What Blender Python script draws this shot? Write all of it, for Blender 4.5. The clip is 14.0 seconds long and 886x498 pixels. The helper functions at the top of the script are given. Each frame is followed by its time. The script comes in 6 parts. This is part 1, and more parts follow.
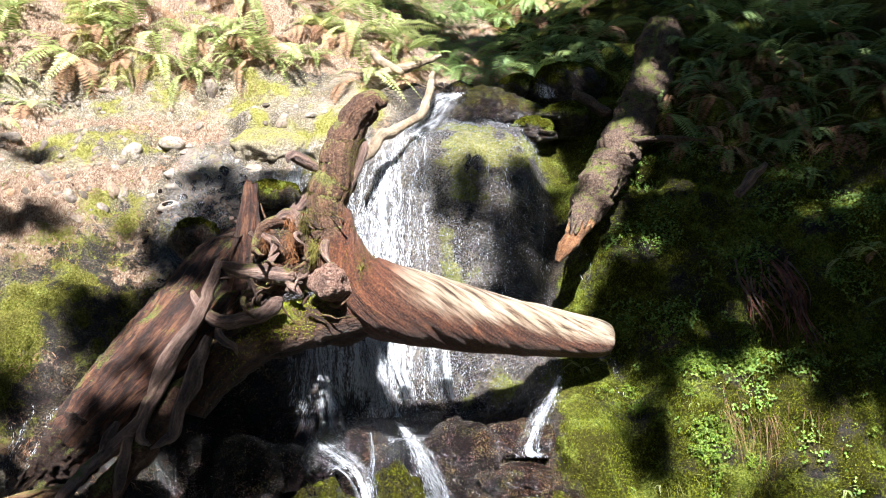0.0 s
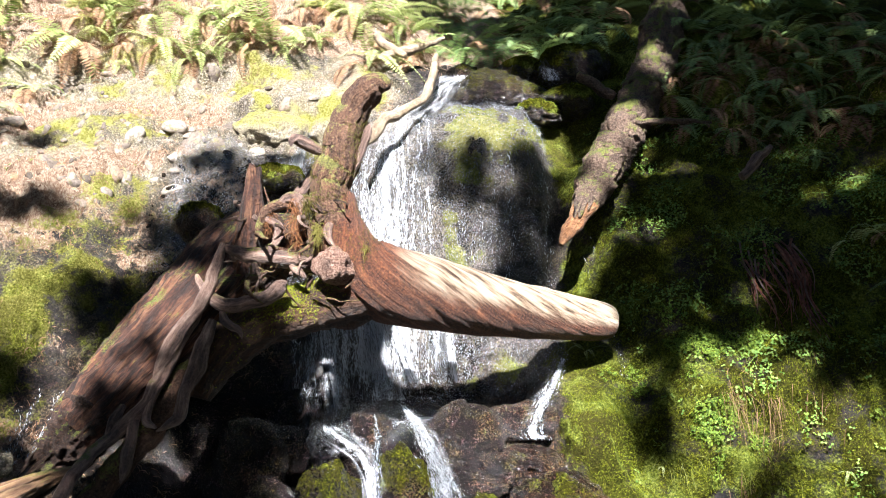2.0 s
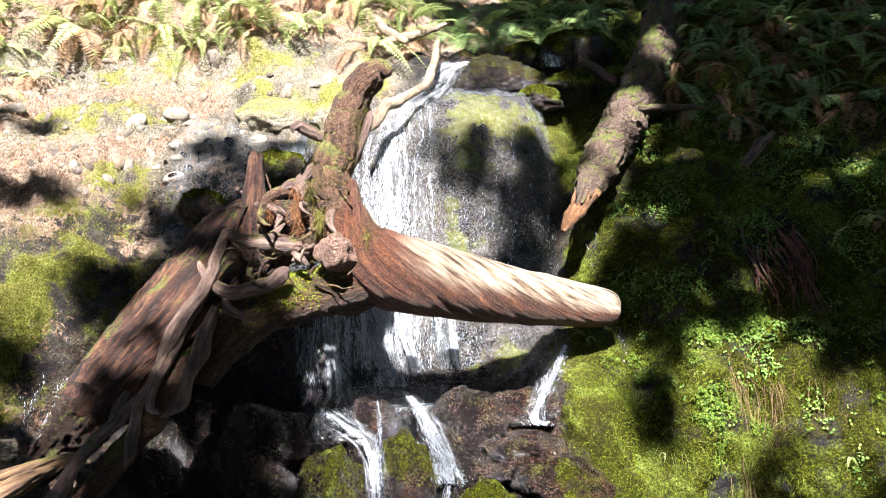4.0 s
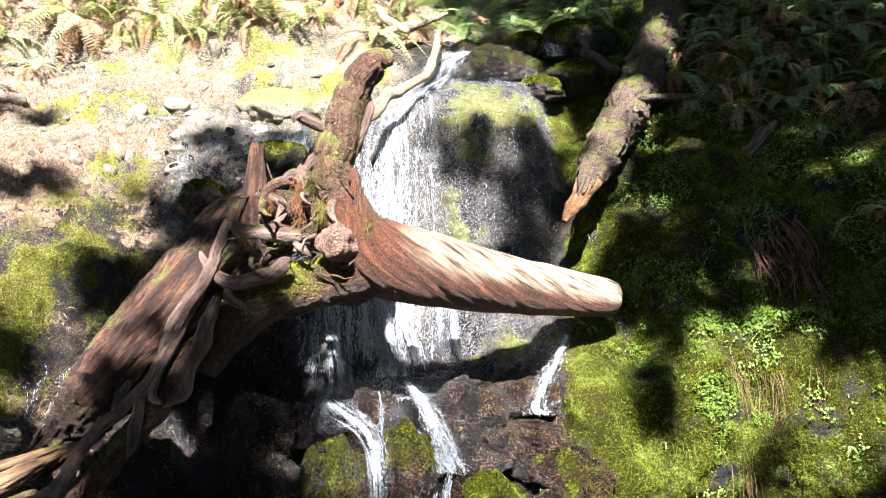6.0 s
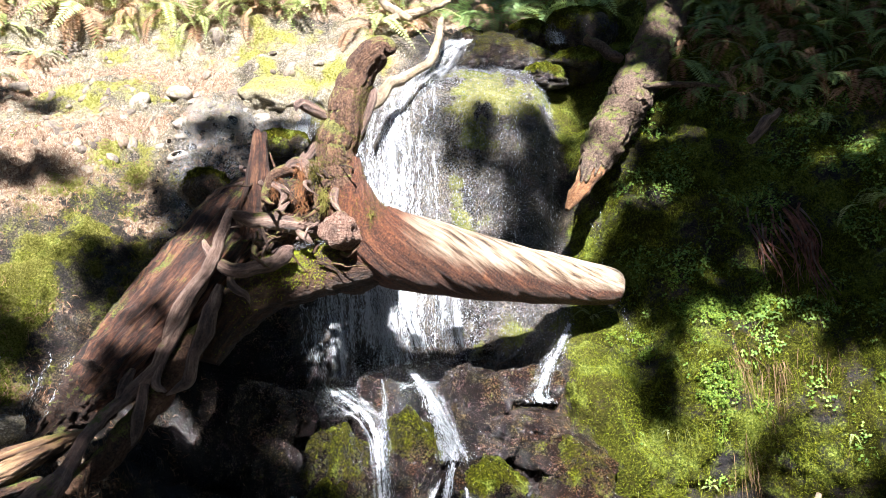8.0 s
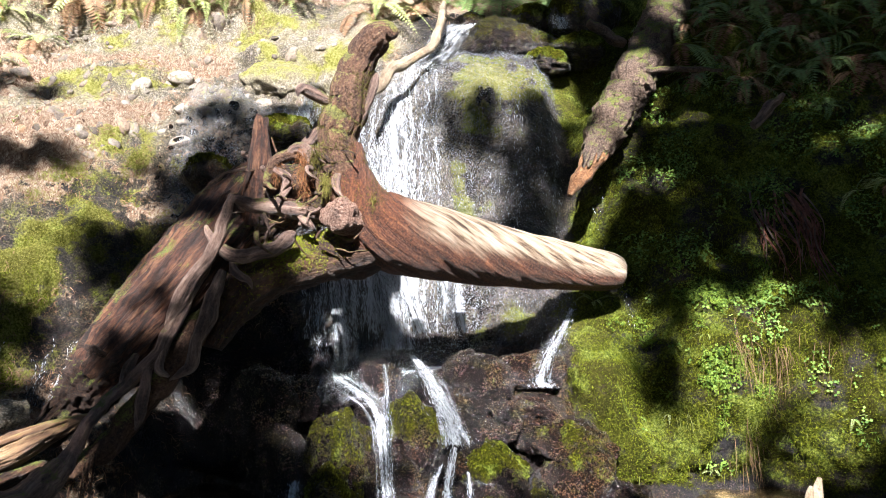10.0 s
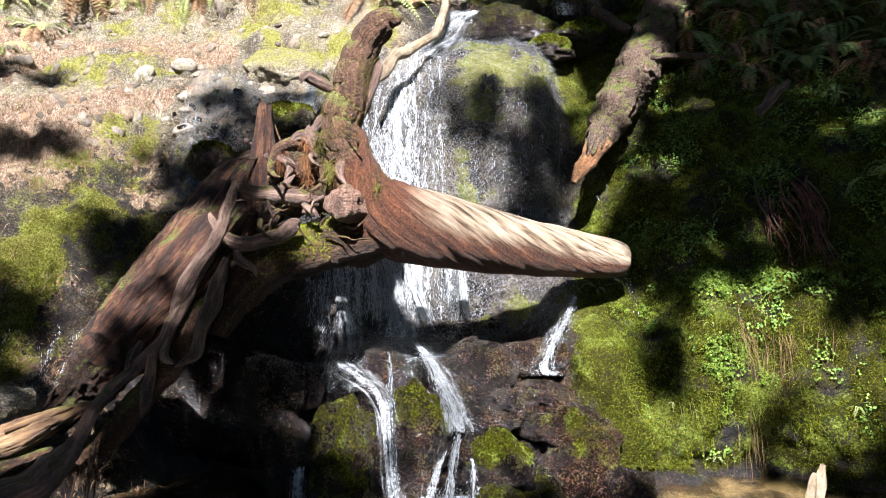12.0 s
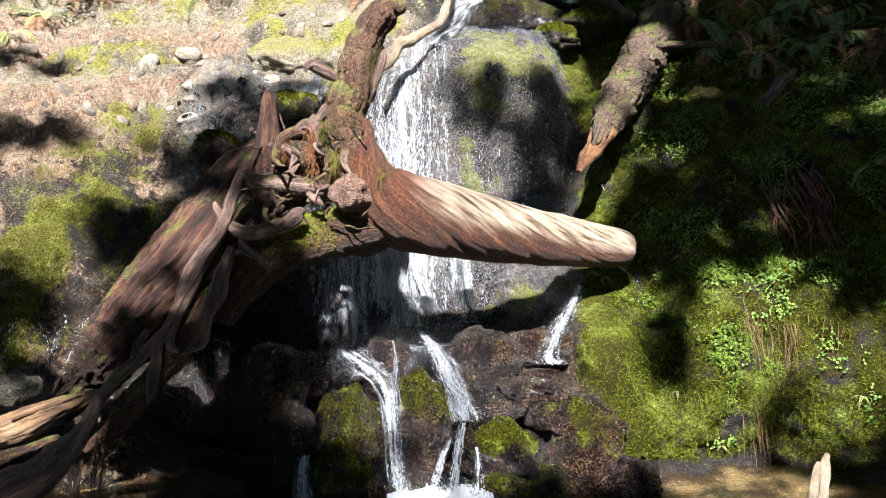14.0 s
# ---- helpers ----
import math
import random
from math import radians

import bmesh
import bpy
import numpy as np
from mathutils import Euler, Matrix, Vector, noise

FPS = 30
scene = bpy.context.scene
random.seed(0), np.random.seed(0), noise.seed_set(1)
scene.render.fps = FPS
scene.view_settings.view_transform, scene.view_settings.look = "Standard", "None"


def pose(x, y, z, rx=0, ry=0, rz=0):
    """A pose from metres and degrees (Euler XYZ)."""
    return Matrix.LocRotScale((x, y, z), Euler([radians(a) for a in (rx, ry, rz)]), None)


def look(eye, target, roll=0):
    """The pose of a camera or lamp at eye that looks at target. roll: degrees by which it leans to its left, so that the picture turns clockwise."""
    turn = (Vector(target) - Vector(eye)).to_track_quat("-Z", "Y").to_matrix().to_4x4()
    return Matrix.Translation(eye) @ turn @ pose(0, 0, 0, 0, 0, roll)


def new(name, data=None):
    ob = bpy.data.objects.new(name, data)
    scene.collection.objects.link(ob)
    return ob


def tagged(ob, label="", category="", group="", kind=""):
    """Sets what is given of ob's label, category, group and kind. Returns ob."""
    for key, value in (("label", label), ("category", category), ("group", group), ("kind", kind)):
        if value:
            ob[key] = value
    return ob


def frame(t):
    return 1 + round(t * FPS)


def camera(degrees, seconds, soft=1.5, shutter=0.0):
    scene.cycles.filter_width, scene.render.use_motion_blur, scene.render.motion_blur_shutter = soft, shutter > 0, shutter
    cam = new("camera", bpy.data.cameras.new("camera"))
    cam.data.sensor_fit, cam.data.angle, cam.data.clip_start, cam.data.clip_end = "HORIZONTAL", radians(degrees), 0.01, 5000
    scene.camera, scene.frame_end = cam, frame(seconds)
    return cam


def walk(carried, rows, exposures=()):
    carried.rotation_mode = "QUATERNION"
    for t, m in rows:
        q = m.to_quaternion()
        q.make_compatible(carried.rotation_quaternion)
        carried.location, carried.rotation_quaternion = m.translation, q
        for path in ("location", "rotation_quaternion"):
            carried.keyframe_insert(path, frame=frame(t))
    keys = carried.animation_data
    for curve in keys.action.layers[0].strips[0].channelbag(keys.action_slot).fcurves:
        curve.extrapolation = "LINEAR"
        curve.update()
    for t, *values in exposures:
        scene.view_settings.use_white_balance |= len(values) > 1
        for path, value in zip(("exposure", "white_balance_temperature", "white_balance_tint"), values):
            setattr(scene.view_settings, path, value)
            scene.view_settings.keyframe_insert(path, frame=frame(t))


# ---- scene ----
# ---- camera ----
cam = camera(57.5, 14.0, 0.6)
# seconds, degrees up, degrees to the left, lean, height of the eye
PATH = [
    (0.0, 6.13, -1.45, 0.24, 1.622),
    (0.5, 5.95, -1.42, 0.23, 1.622),
    (1.0, 5.59, -1.36, 0.19, 1.621),
    (1.5, 5.27, -1.26, 0.17, 1.620),
    (2.0, 4.98, -1.19, 0.14, 1.618),
    (2.5, 4.73, -1.13, 0.11, 1.616),
    (3.0, 4.49, -1.09, 0.08, 1.614),
    (4.2, 4.02, -1.04, 0.05, 1.612),
    (5.5, 3.59, -1.00, 0.03, 1.610),
    (6.0, 3.41, -0.95, 0.01, 1.610),
    (6.5, 3.23, -0.89, 0.00, 1.609),
    (7.0, 3.06, -0.86, 0.01, 1.608),
    (7.5, 2.85, -0.80, 0.02, 1.607),
    (8.0, 2.62, -0.75, 0.015, 1.606),
    (9.2, 2.03, -0.66, 0.02, 1.604),
    (10.5, 1.41, -0.55, 0.015, 1.602),
    (11.0, 1.22, -0.48, 0.0, 1.602),
    (11.5, 0.98, -0.41, 0.0, 1.601),
    (12.0, 0.76, -0.33, -0.01, 1.601),
    (12.5, 0.56, -0.24, -0.01, 1.600),
    (13.0, 0.34, -0.15, 0.0, 1.600),
    (13.5, 0.11, -0.10, 0.0, 1.600),
    (14.0, 0.00, 0.00, 0.01, 1.600),
]
walk(cam, [(t, pose(0, 0, eye_z, 90 + up, 0, left) @ pose(0, 0, 0, 0, 0, lean)) for t, up, left, lean, eye_z in PATH],
     exposures=[(0.0, 2.37, 6250, 12), (1.0, 2.42, 6250, 12), (2.0, 2.56, 6250, 12), (3.0, 2.59, 6250, 12), (5.5, 2.7, 6250, 12), (6.3, 2.83, 6250, 12), (7.0, 2.75, 6250, 12), (8.0, 2.63, 6250, 12), (10.5, 2.32, 6250, 12), (14.0, 2.22, 6250, 12)])

# ---- daylight: sun from behind the camera, high ----
SUN = Vector((0.06, 0.75, -0.66)).normalized()
world = bpy.data.worlds.new("world")
scene.world = world
world.use_nodes = True
sky = world.node_tree.nodes.new("ShaderNodeTexSky")
sky.sky_type, sky.sun_disc = "NISHITA", False
sky.ozone_density, sky.dust_density, sky.altitude = 5.0, 0.2, 600
sky.sun_elevation = math.asin(-SUN.z)
sky.sun_rotation = math.atan2(-SUN.x, -SUN.y)
backing = world.node_tree.nodes["Background"]
backing.inputs["Strength"].default_value = 0.02
world.node_tree.links.new(sky.outputs["Color"], backing.inputs["Color"])
lamp = bpy.data.lights.new("sun", "SUN")
lamp.energy, lamp.angle, lamp.color = 5.0, radians(0.55), (1.0, 0.97, 0.945)
sun = new("sun", lamp)
sun.matrix_world = look(-SUN * 40, (0, 0, 0))


# ---- materials ----
def nodes_of(name):
    m = bpy.data.materials.new(name)
    m.use_nodes = True
    return m, m.node_tree, m.node_tree.nodes["Principled BSDF"]


def add(tree, kind, **values):
    n = tree.nodes.new(kind)
    for key, value in values.items():
        n.inputs[key].default_value = value
    return n


def ramp(tree, source, stops):
    n = tree.nodes.new("ShaderNodeValToRGB")
    while len(n.color_ramp.elements) < len(stops):
        n.color_ramp.elements.new(0.5)
    for e, (at, c) in zip(n.color_ramp.elements, stops):
        e.position, e.color = at, (*c, 1) if len(c) == 3 else c
    tree.links.new(source, n.inputs["Fac"])
    return n.outputs["Color"]


def mix(tree, fac, a, b, how="MIX"):
    n = tree.nodes.new("ShaderNodeMix")
    n.data_type, n.blend_type = "RGBA", how
    for socket, v in ((n.inputs["Factor"], fac), (n.inputs["A"], a), (n.inputs["B"], b)):
        if isinstance(v, bpy.types.NodeSocket):
            tree.links.new(v, socket)
        elif isinstance(v, (int, float)):
            socket.default_value = v
        else:
            socket.default_value = (*v, 1)
    return n.outputs["Result"]


def calc(tree, how, a, b=0.0, clamp=False):
    n = tree.nodes.new("ShaderNodeMath")
    n.operation, n.use_clamp = how, clamp
    for socket, v in zip(n.inputs, (a, b)):
        if isinstance(v, bpy.types.NodeSocket):
            tree.links.new(v, socket)
        else:
            socket.default_value = v
    return n.outputs["Value"]


def grain_noise(tree, coords, scale, detail=5.0, rough=0.6, stretch=None, warp=0.0):
    n = add(tree, "ShaderNodeTexNoise", Scale=scale, Detail=detail, Roughness=rough, Distortion=warp)
    if stretch:
        g = tree.nodes.new("ShaderNodeMapping")
        g.inputs["Scale"].default_value = stretch
        tree.links.new(coords, g.inputs["Vector"])
        coords = g.outputs["Vector"]
    tree.links.new(coords, n.inputs["Vector"])
    return n.outputs["Fac"]


def attribute(tree, name):
    n = tree.nodes.new("ShaderNodeAttribute")
    n.attribute_name = name
    return n


def bump(tree, shader, height, strength, distance):
    n = add(tree, "ShaderNodeBump", Strength=strength, Distance=distance)
    tree.links.new(height, n.inputs["Height"])
    tree.links.new(n.outputs["Normal"], shader.inputs["Normal"])
    if "Coat Normal" in shader.inputs:
        tree.links.new(n.outputs["Normal"], shader.inputs["Coat Normal"])


def ground_material():
    m, t, s = nodes_of("wet_rock_moss_and_litter")
    at = t.nodes.new("ShaderNodeTexCoord").outputs["Object"]
    moss, litter, wet, pale = (attribute(t, n).outputs["Fac"] for n in ("moss", "litter", "wet", "pale"))
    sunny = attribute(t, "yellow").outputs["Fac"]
    big = grain_noise(t, at, 2.2, 6)
    mid = grain_noise(t, at, 11, 6, 0.65)
    fine = grain_noise(t, at, 55, 6, 0.7)
    speck = grain_noise(t, at, 140, 3, 0.6)
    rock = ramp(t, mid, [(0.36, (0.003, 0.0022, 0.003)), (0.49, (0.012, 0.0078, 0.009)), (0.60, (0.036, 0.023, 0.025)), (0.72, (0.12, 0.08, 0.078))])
    rust = ramp(t, big, [(0.45, (0.006, 0.005, 0.005)), (0.55, (0.035, 0.019, 0.011)), (0.68, (0.11, 0.058, 0.026))])
    rock = mix(t, ramp(t, grain_noise(t, at, 4.6, 5, 0.65, None, 0.7), [(0.42, (0.05,) * 3), (0.66, (0.6,) * 3)]), rock, rust)
    rock = mix(t, ramp(t, grain_noise(t, at, 7.3, 5, 0.7, None, 1.2), [(0.48, (0,) * 3), (0.62, (0.55,) * 3)]), rock, mix(t, fine, (0.012, 0.012, 0.004), (0.11, 0.095, 0.035)))
    bleached = ramp(t, fine, [(0.30, (0.13, 0.095, 0.06)), (0.45, (0.32, 0.275, 0.20)), (0.62, (0.58, 0.54, 0.455))])
    bleached = mix(t, ramp(t, mid, [(0.40, (0.75,) * 3), (0.60, (0,) * 3)]), bleached, mix(t, fine, (0.12, 0.09, 0.04), (0.46, 0.40, 0.22)))
    stain = calc(t, "MULTIPLY", attribute(t, "rust").outputs["Fac"], ramp(t, grain_noise(t, at, 6.0, 5, 0.65, (0.6, 0.6, 2.2), 0.8), [(0.40, (0,) * 3), (0.58, (1,) * 3)]))
    rock = mix(t, stain, rock, ramp(t, fine, [(0.36, (0.018, 0.009, 0.005)), (0.5, (0.07, 0.034, 0.016)), (0.64, (0.16, 0.09, 0.045))]))
    rock = mix(t, pale, rock, bleached)
    pits = ramp(t, grain_noise(t, at, 78, 4, 0.65), [(0.40, (0.05, 0.045, 0.05)), (0.49, (0.6, 0.57, 0.6)), (0.57, (1.7, 1.65, 1.7)), (0.66, (3.6, 3.5, 3.7))])
    rock = mix(t, calc(t, "SUBTRACT", 0.9, calc(t, "MULTIPLY", pale, 0.6), True), rock, mix(t, 1.0, rock, pits, "MULTIPLY"))
    needles = grain_noise(t, at, 60, 5, 0.7, (1, 0.35, 0.5), 1.5)
    duff = ramp(t, needles, [(0.30, (0.06, 0.028, 0.016)), (0.44, (0.23, 0.135, 0.085)), (0.57, (0.45, 0.35, 0.25)), (0.68, (0.64, 0.56, 0.45))])
    green = ramp(t, fine, [(0.3, (0.004, 0.008, 0.0005)), (0.42, (0.02, 0.032, 0.001)), (0.53, (0.055, 0.062, 0.006)), (0.66, (0.20, 0.22, 0.016))])
    green = mix(t, ramp(t, big, [(0.35, (0, 0, 0)), (0.65, (0.55, 0.55, 0.55))]), green, mix(t, fine, (0.02, 0.015, 0.003), (0.10, 0.085, 0.014)))
    drift = grain_noise(t, at, 3.3, 5, 0.65, None, 0.6)
    green = mix(t, ramp(t, drift, [(0.50, (0,) * 3), (0.62, (0.8,) * 3)]), green, ramp(t, fine, [(0.3, (0.02, 0.035, 0.003)), (0.45, (0.11, 0.15, 0.02)), (0.62, (0.34, 0.40, 0.09))]))
    green = mix(t, ramp(t, drift, [(0.36, (0.75,) * 3), (0.48, (0,) * 3)]), green, mix(t, fine, (0.004, 0.004, 0.001), (0.06, 0.055, 0.012)))
    # paler yellow painted over the green where the moss should look sunlit
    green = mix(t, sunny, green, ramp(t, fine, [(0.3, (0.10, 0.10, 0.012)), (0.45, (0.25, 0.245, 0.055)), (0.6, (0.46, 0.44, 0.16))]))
    spread = calc(t, "ADD", litter, calc(t, "MULTIPLY", calc(t, "SUBTRACT", mid, 0.5), 1.6))
    lit = ramp(t, spread, [(0.45, (0, 0, 0)), (0.58, (1, 1, 1))])
    colour = mix(t, lit, rock, duff)
    grown = ramp(t, calc(t, "ADD", moss, calc(t, "ADD", calc(t, "MULTIPLY", calc(t, "SUBTRACT", mid, 0.5), 1.3), calc(t, "MULTIPLY", calc(t, "SUBTRACT", fine, 0.5), 0.9))), [(0.34, (0, 0, 0)), (0.72, (1, 1, 1))])
    colour = mix(t, grown, colour, green)
    t.links.new(colour, s.inputs["Base Color"])
    dry = calc(t, "MAXIMUM", calc(t, "MAXIMUM", grown, lit), calc(t, "SUBTRACT", 1.0, wet))
    rough = ramp(t, dry, [(0.0, (0.2,) * 3), (1.0, (0.9,) * 3)])
    t.links.new(calc(t, "ADD", rough, calc(t, "MULTIPLY", calc(t, "SUBTRACT", fine, 0.5), 0.3), True), s.inputs["Roughness"])
    t.links.new(calc(t, "MULTIPLY", calc(t, "SUBTRACT", 1.0, dry, True), 1.0), s.inputs["Coat Weight"])
    t.links.new(calc(t, "SUBTRACT", calc(t, "SUBTRACT", 0.5, calc(t, "MULTIPLY", wet, 0.32)), calc(t, "MULTIPLY", grown, 0.42), True), s.inputs["Specular IOR Level"])
    s.inputs["Coat Roughness"].default_value = 0.2
    high = calc(t, "ADD", calc(t, "MULTIPLY", mid, 1.0), calc(t, "ADD", calc(t, "MULTIPLY", fine, 0.55), calc(t, "MULTIPLY", speck, 0.2)))
    bump(t, s, high, 1.0, 0.12)
    film = add(t, "ShaderNodeBump", Strength=1.0, Distance=0.035)
    t.links.new(calc(t, "ADD", high, calc(t, "MULTIPLY", grain_noise(t, at, 85, 3, 0.6), 1.3)), film.inputs["Height"])
    t.links.new(film.outputs["Normal"], s.inputs["Coat Normal"])
    return m


def wood_material(name, tones, moss=0.0, rough=0.75, streak=14.0, green=((0.02, 0.03, 0.004), (0.20, 0.22, 0.03)), depth=0.02, bare=None, crumbly=0.0, chunky=0.75, tight=0.2):
    """Wood whose fibres run along the attribute "grain"; moss: how much of it grows on the upper side."""
    m, t, s = nodes_of(name)
    grain = attribute(t, "grain").outputs["Vector"]
    at = t.nodes.new("ShaderNodeTexCoord").outputs["Object"]
    fibre = grain_noise(t, grain, streak, 6, 0.65)
    hair = grain_noise(t, grain, streak * 5, 4, 0.7)
    blot = grain_noise(t, at, 5, 5, 0.6)
    crumb = grain_noise(t, at, 70, 5, 0.7)
    n = len(tones)
    colour = ramp(t, fibre, [(0.5 - tight + 2 * tight * i / (n - 1), c) for i, c in enumerate(tones)])
    colour = mix(t, calc(t, "MULTIPLY", hair, 0.85), colour, mix(t, 1.0, colour, (0.3, 0.24, 0.21), "MULTIPLY"))
    colour = mix(t, 0.8, colour, mix(t, 1.0, colour, ramp(t, blot, [(0.32, (0.3, 0.2, 0.16)), (0.48, (0.95, 0.9, 0.85)), (0.68, (1.45, 1.3, 1.15))]), "MULTIPLY"))
    chunk = grain_noise(t, at, 26, 4, 0.65, None, 0.6)
    colour = mix(t, chunky, colour, mix(t, 1.0, colour, ramp(t, chunk, [(0.34, (0.10, 0.08, 0.07)), (0.47, (0.75, 0.7, 0.66)), (0.58, (1.1, 1.1, 1.1))]), "MULTIPLY"))
    if crumbly:
        colour = mix(t, crumbly, colour, ramp(t, crumb, [(0.32, tones[0]), (0.45, tones[1]), (0.56, tones[2]), (0.68, tones[3])]))
    if bare:
        dry = ramp(t, fibre, [(0.36, bare[0]), (0.43, bare[1]), (0.50, bare[2]), (0.62, bare[3])])
        dry = mix(t, calc(t, "MULTIPLY", hair, 0.45), dry, mix(t, 1.0, dry, (0.6, 0.5, 0.4), "MULTIPLY"))
        worn = calc(t, "ADD", attribute(t, "bare").outputs["Fac"], calc(t, "MULTIPLY", calc(t, "SUBTRACT", fibre, 0.5), 0.5))
        colour = mix(t, ramp(t, worn, [(0.12, (0, 0, 0)), (0.9, (1, 1, 1))]), colour, dry)
    if moss:
        up = t.nodes.new("ShaderNodeSeparateXYZ")
        t.links.new(t.nodes.new("ShaderNodeNewGeometry").outputs["Normal"], up.inputs[0])
        grown = calc(t, "ADD", calc(t, "MULTIPLY", up.outputs["Z"], 0.25), calc(t, "ADD", blot, calc(t, "MULTIPLY", calc(t, "SUBTRACT", crumb, 0.5), 0.5)))
        cover = ramp(t, grown, [(0.80 - moss * 0.4, (0, 0, 0)), (0.92 - moss * 0.4, (1, 1, 1))])
        colour = mix(t, cover, colour, ramp(t, crumb, [(0.3, green[0]), (0.7, green[1])]))
    t.links.new(colour, s.inputs["Base Color"])
    s.inputs["Roughness"].default_value = rough
    bump(t, s, calc(t, "ADD", fibre, calc(t, "ADD", calc(t, "MULTIPLY", hair, 0.4), calc(t, "ADD", calc(t, "MULTIPLY", crumb, 0.35), calc(t, "MULTIPLY", chunk, 0.0 if bare else chunky)))), 1.0, depth * 1.8)
    return m


def leaf_material(name, low, high, gloss=0.45, through_light=0.35):
    m, t, s = nodes_of(name)
    info = t.nodes.new("ShaderNodeObjectInfo").outputs["Random"]
    island = t.nodes.new("ShaderNodeNewGeometry").outputs["Random Per Island"]
    at = t.nodes.new("ShaderNodeTexCoord").outputs["Object"]
    vary = calc(t, "ADD", calc(t, "MULTIPLY", info, 0.45), calc(t, "ADD", calc(t, "MULTIPLY", island, 0.4), calc(t, "MULTIPLY", grain_noise(t, at, 25), 0.25)))
    colour = ramp(t, vary, [(0.15, low), (0.9, high)])
    t.links.new(colour, s.inputs["Base Color"])
    s.inputs["Roughness"].default_value = gloss
    s.inputs["Specular IOR Level"].default_value = 0.22 if gloss < 0.7 else 0.1
    thin = t.nodes.new("ShaderNodeBsdfTranslucent")
    t.links.new(colour, thin.inputs["Color"])
    both = add(t, "ShaderNodeMixShader", Fac=through_light)
    t.links.new(s.outputs[0], both.inputs[1])
    t.links.new(thin.outputs[0], both.inputs[2])
    t.links.new(both.outputs[0], t.nodes["Material Output"].inputs["Surface"])
    return m


def falling_water_material(name, silky=False, sheen=0.05):
    """White broken strands over a clear film: the strands follow the attribute "flow" (across, along, amount)."""
    m, t, s = nodes_of(name)
    flow = attribute(t, "flow").outputs["Vector"]
    parts = t.nodes.new("ShaderNodeSeparateXYZ")
    t.links.new(flow, parts.inputs[0])
    strand = grain_noise(t, flow, 1.0, 5, 0.65, (34, 2.2, 0))
    spray = grain_noise(t, flow, 1.0, 4, 0.7, (110, 55, 0))
    bead = grain_noise(t, flow, 1.0, 4, 0.6, (80, 5, 0) if silky else (62, 12, 0))
    level = calc(t, "ADD", calc(t, "MULTIPLY", strand, 0.55), calc(t, "ADD", calc(t, "MULTIPLY", spray, 0.08 if silky else 0.22), calc(t, "MULTIPLY", bead, 0.54 if silky else 0.4)))
    if silky:
        level = calc(t, "ADD", calc(t, "MULTIPLY", calc(t, "SUBTRACT", level, 0.585), 1.3), 0.585)
    level = calc(t, "ADD", level, calc(t, "MULTIPLY", calc(t, "SUBTRACT", parts.outputs["Z"], 0.72), 0.55))
    white = ramp(t, level, [(0.46, (0, 0, 0)), (0.60, (0.2,) * 3), (0.74, (0.5,) * 3), (0.98, (0.95,) * 3)] if silky else [(0.54, (0, 0, 0)), (0.61, (0.1,) * 3), (0.68, (0.5,) * 3), (0.78, (0.95,) * 3)])
    # white flecks painted over the film for its sparkle in the sun
    drops = calc(t, "ADD", grain_noise(t, flow, 1.0, 2, 0.5, (150, 90, 0)), calc(t, "MULTIPLY", parts.outputs["Z"], 0.09))
    if not silky:
        white = calc(t, "MAXIMUM", white, calc(t, "MULTIPLY", ramp(t, drops, [(0.60, (0, 0, 0)), (0.72, (0.75,) * 3)]), calc(t, "SUBTRACT", 1.15, parts.outputs["Z"], True)))
    s.inputs["Base Color"].default_value = (0.72, 0.76, 0.82, 1)
    s.inputs["Roughness"].default_value = 0.35
    bump(t, s, calc(t, "ADD", bead, spray), 0.8, 0.03)
    clear = t.nodes.new("ShaderNodeBsdfTransparent")
    shine = add(t, "ShaderNodeBsdfGlossy", Roughness=0.12)
    bmp = add(t, "ShaderNodeBump", Strength=1.0, Distance=0.03)
    t.links.new(calc(t, "ADD", bead, spray), bmp.inputs["Height"])
    t.links.new(bmp.outputs["Normal"], shine.inputs["Normal"])
    film = add(t, "ShaderNodeMixShader", Fac=sheen)
    t.links.new(clear.outputs[0], film.inputs[1])
    t.links.new(shine.outputs[0], film.inputs[2])
    both = t.nodes.new("ShaderNodeMixShader")
    t.links.new(white, both.inputs[0])
    t.links.new(film.outputs[0], both.inputs[1])
    t.links.new(s.outputs[0], both.inputs[2])
    t.links.new(both.outputs[0], t.nodes["Material Output"].inputs["Surface"])
    return m


def pool_material():
    m, t, s = nodes_of("pool_water")
    at = t.nodes.new("ShaderNodeTexCoord").outputs["Object"]
    s.inputs["Base Color"].default_value = (0.66, 0.46, 0.2, 1)
    s.inputs["Roughness"].default_value = 0.04
    s.inputs["IOR"].default_value = 1.33
    s.inputs["Transmission Weight"].default_value = 1.0
    bump(t, s, grain_noise(t, at, 7, 4, 0.6, None, 0.8), 0.5, 0.04)
    return m


GROUND = ground_material()
FALLS = falling_water_material("falling_water")
TRICKLE = falling_water_material("trickling_water", False, 0.14)
CASCADE = falling_water_material("cascade_water", True)
POOL = pool_material()
RED_WOOD = wood_material("decayed_red_wood", [(0.007, 0.004, 0.003), (0.042, 0.019, 0.011), (0.135, 0.064, 0.032), (0.33, 0.20, 0.115)], 0.34, 0.7, 19, crumbly=0.22, depth=0.045)
TRUNK_WOOD = wood_material("cracked_trunk_wood", [(0.005, 0.0025, 0.002), (0.050, 0.018, 0.010), (0.135, 0.052, 0.027), (0.27, 0.14, 0.075)], 0.2, 0.7, 30, crumbly=0.15, depth=0.04, chunky=0.5, tight=0.11)
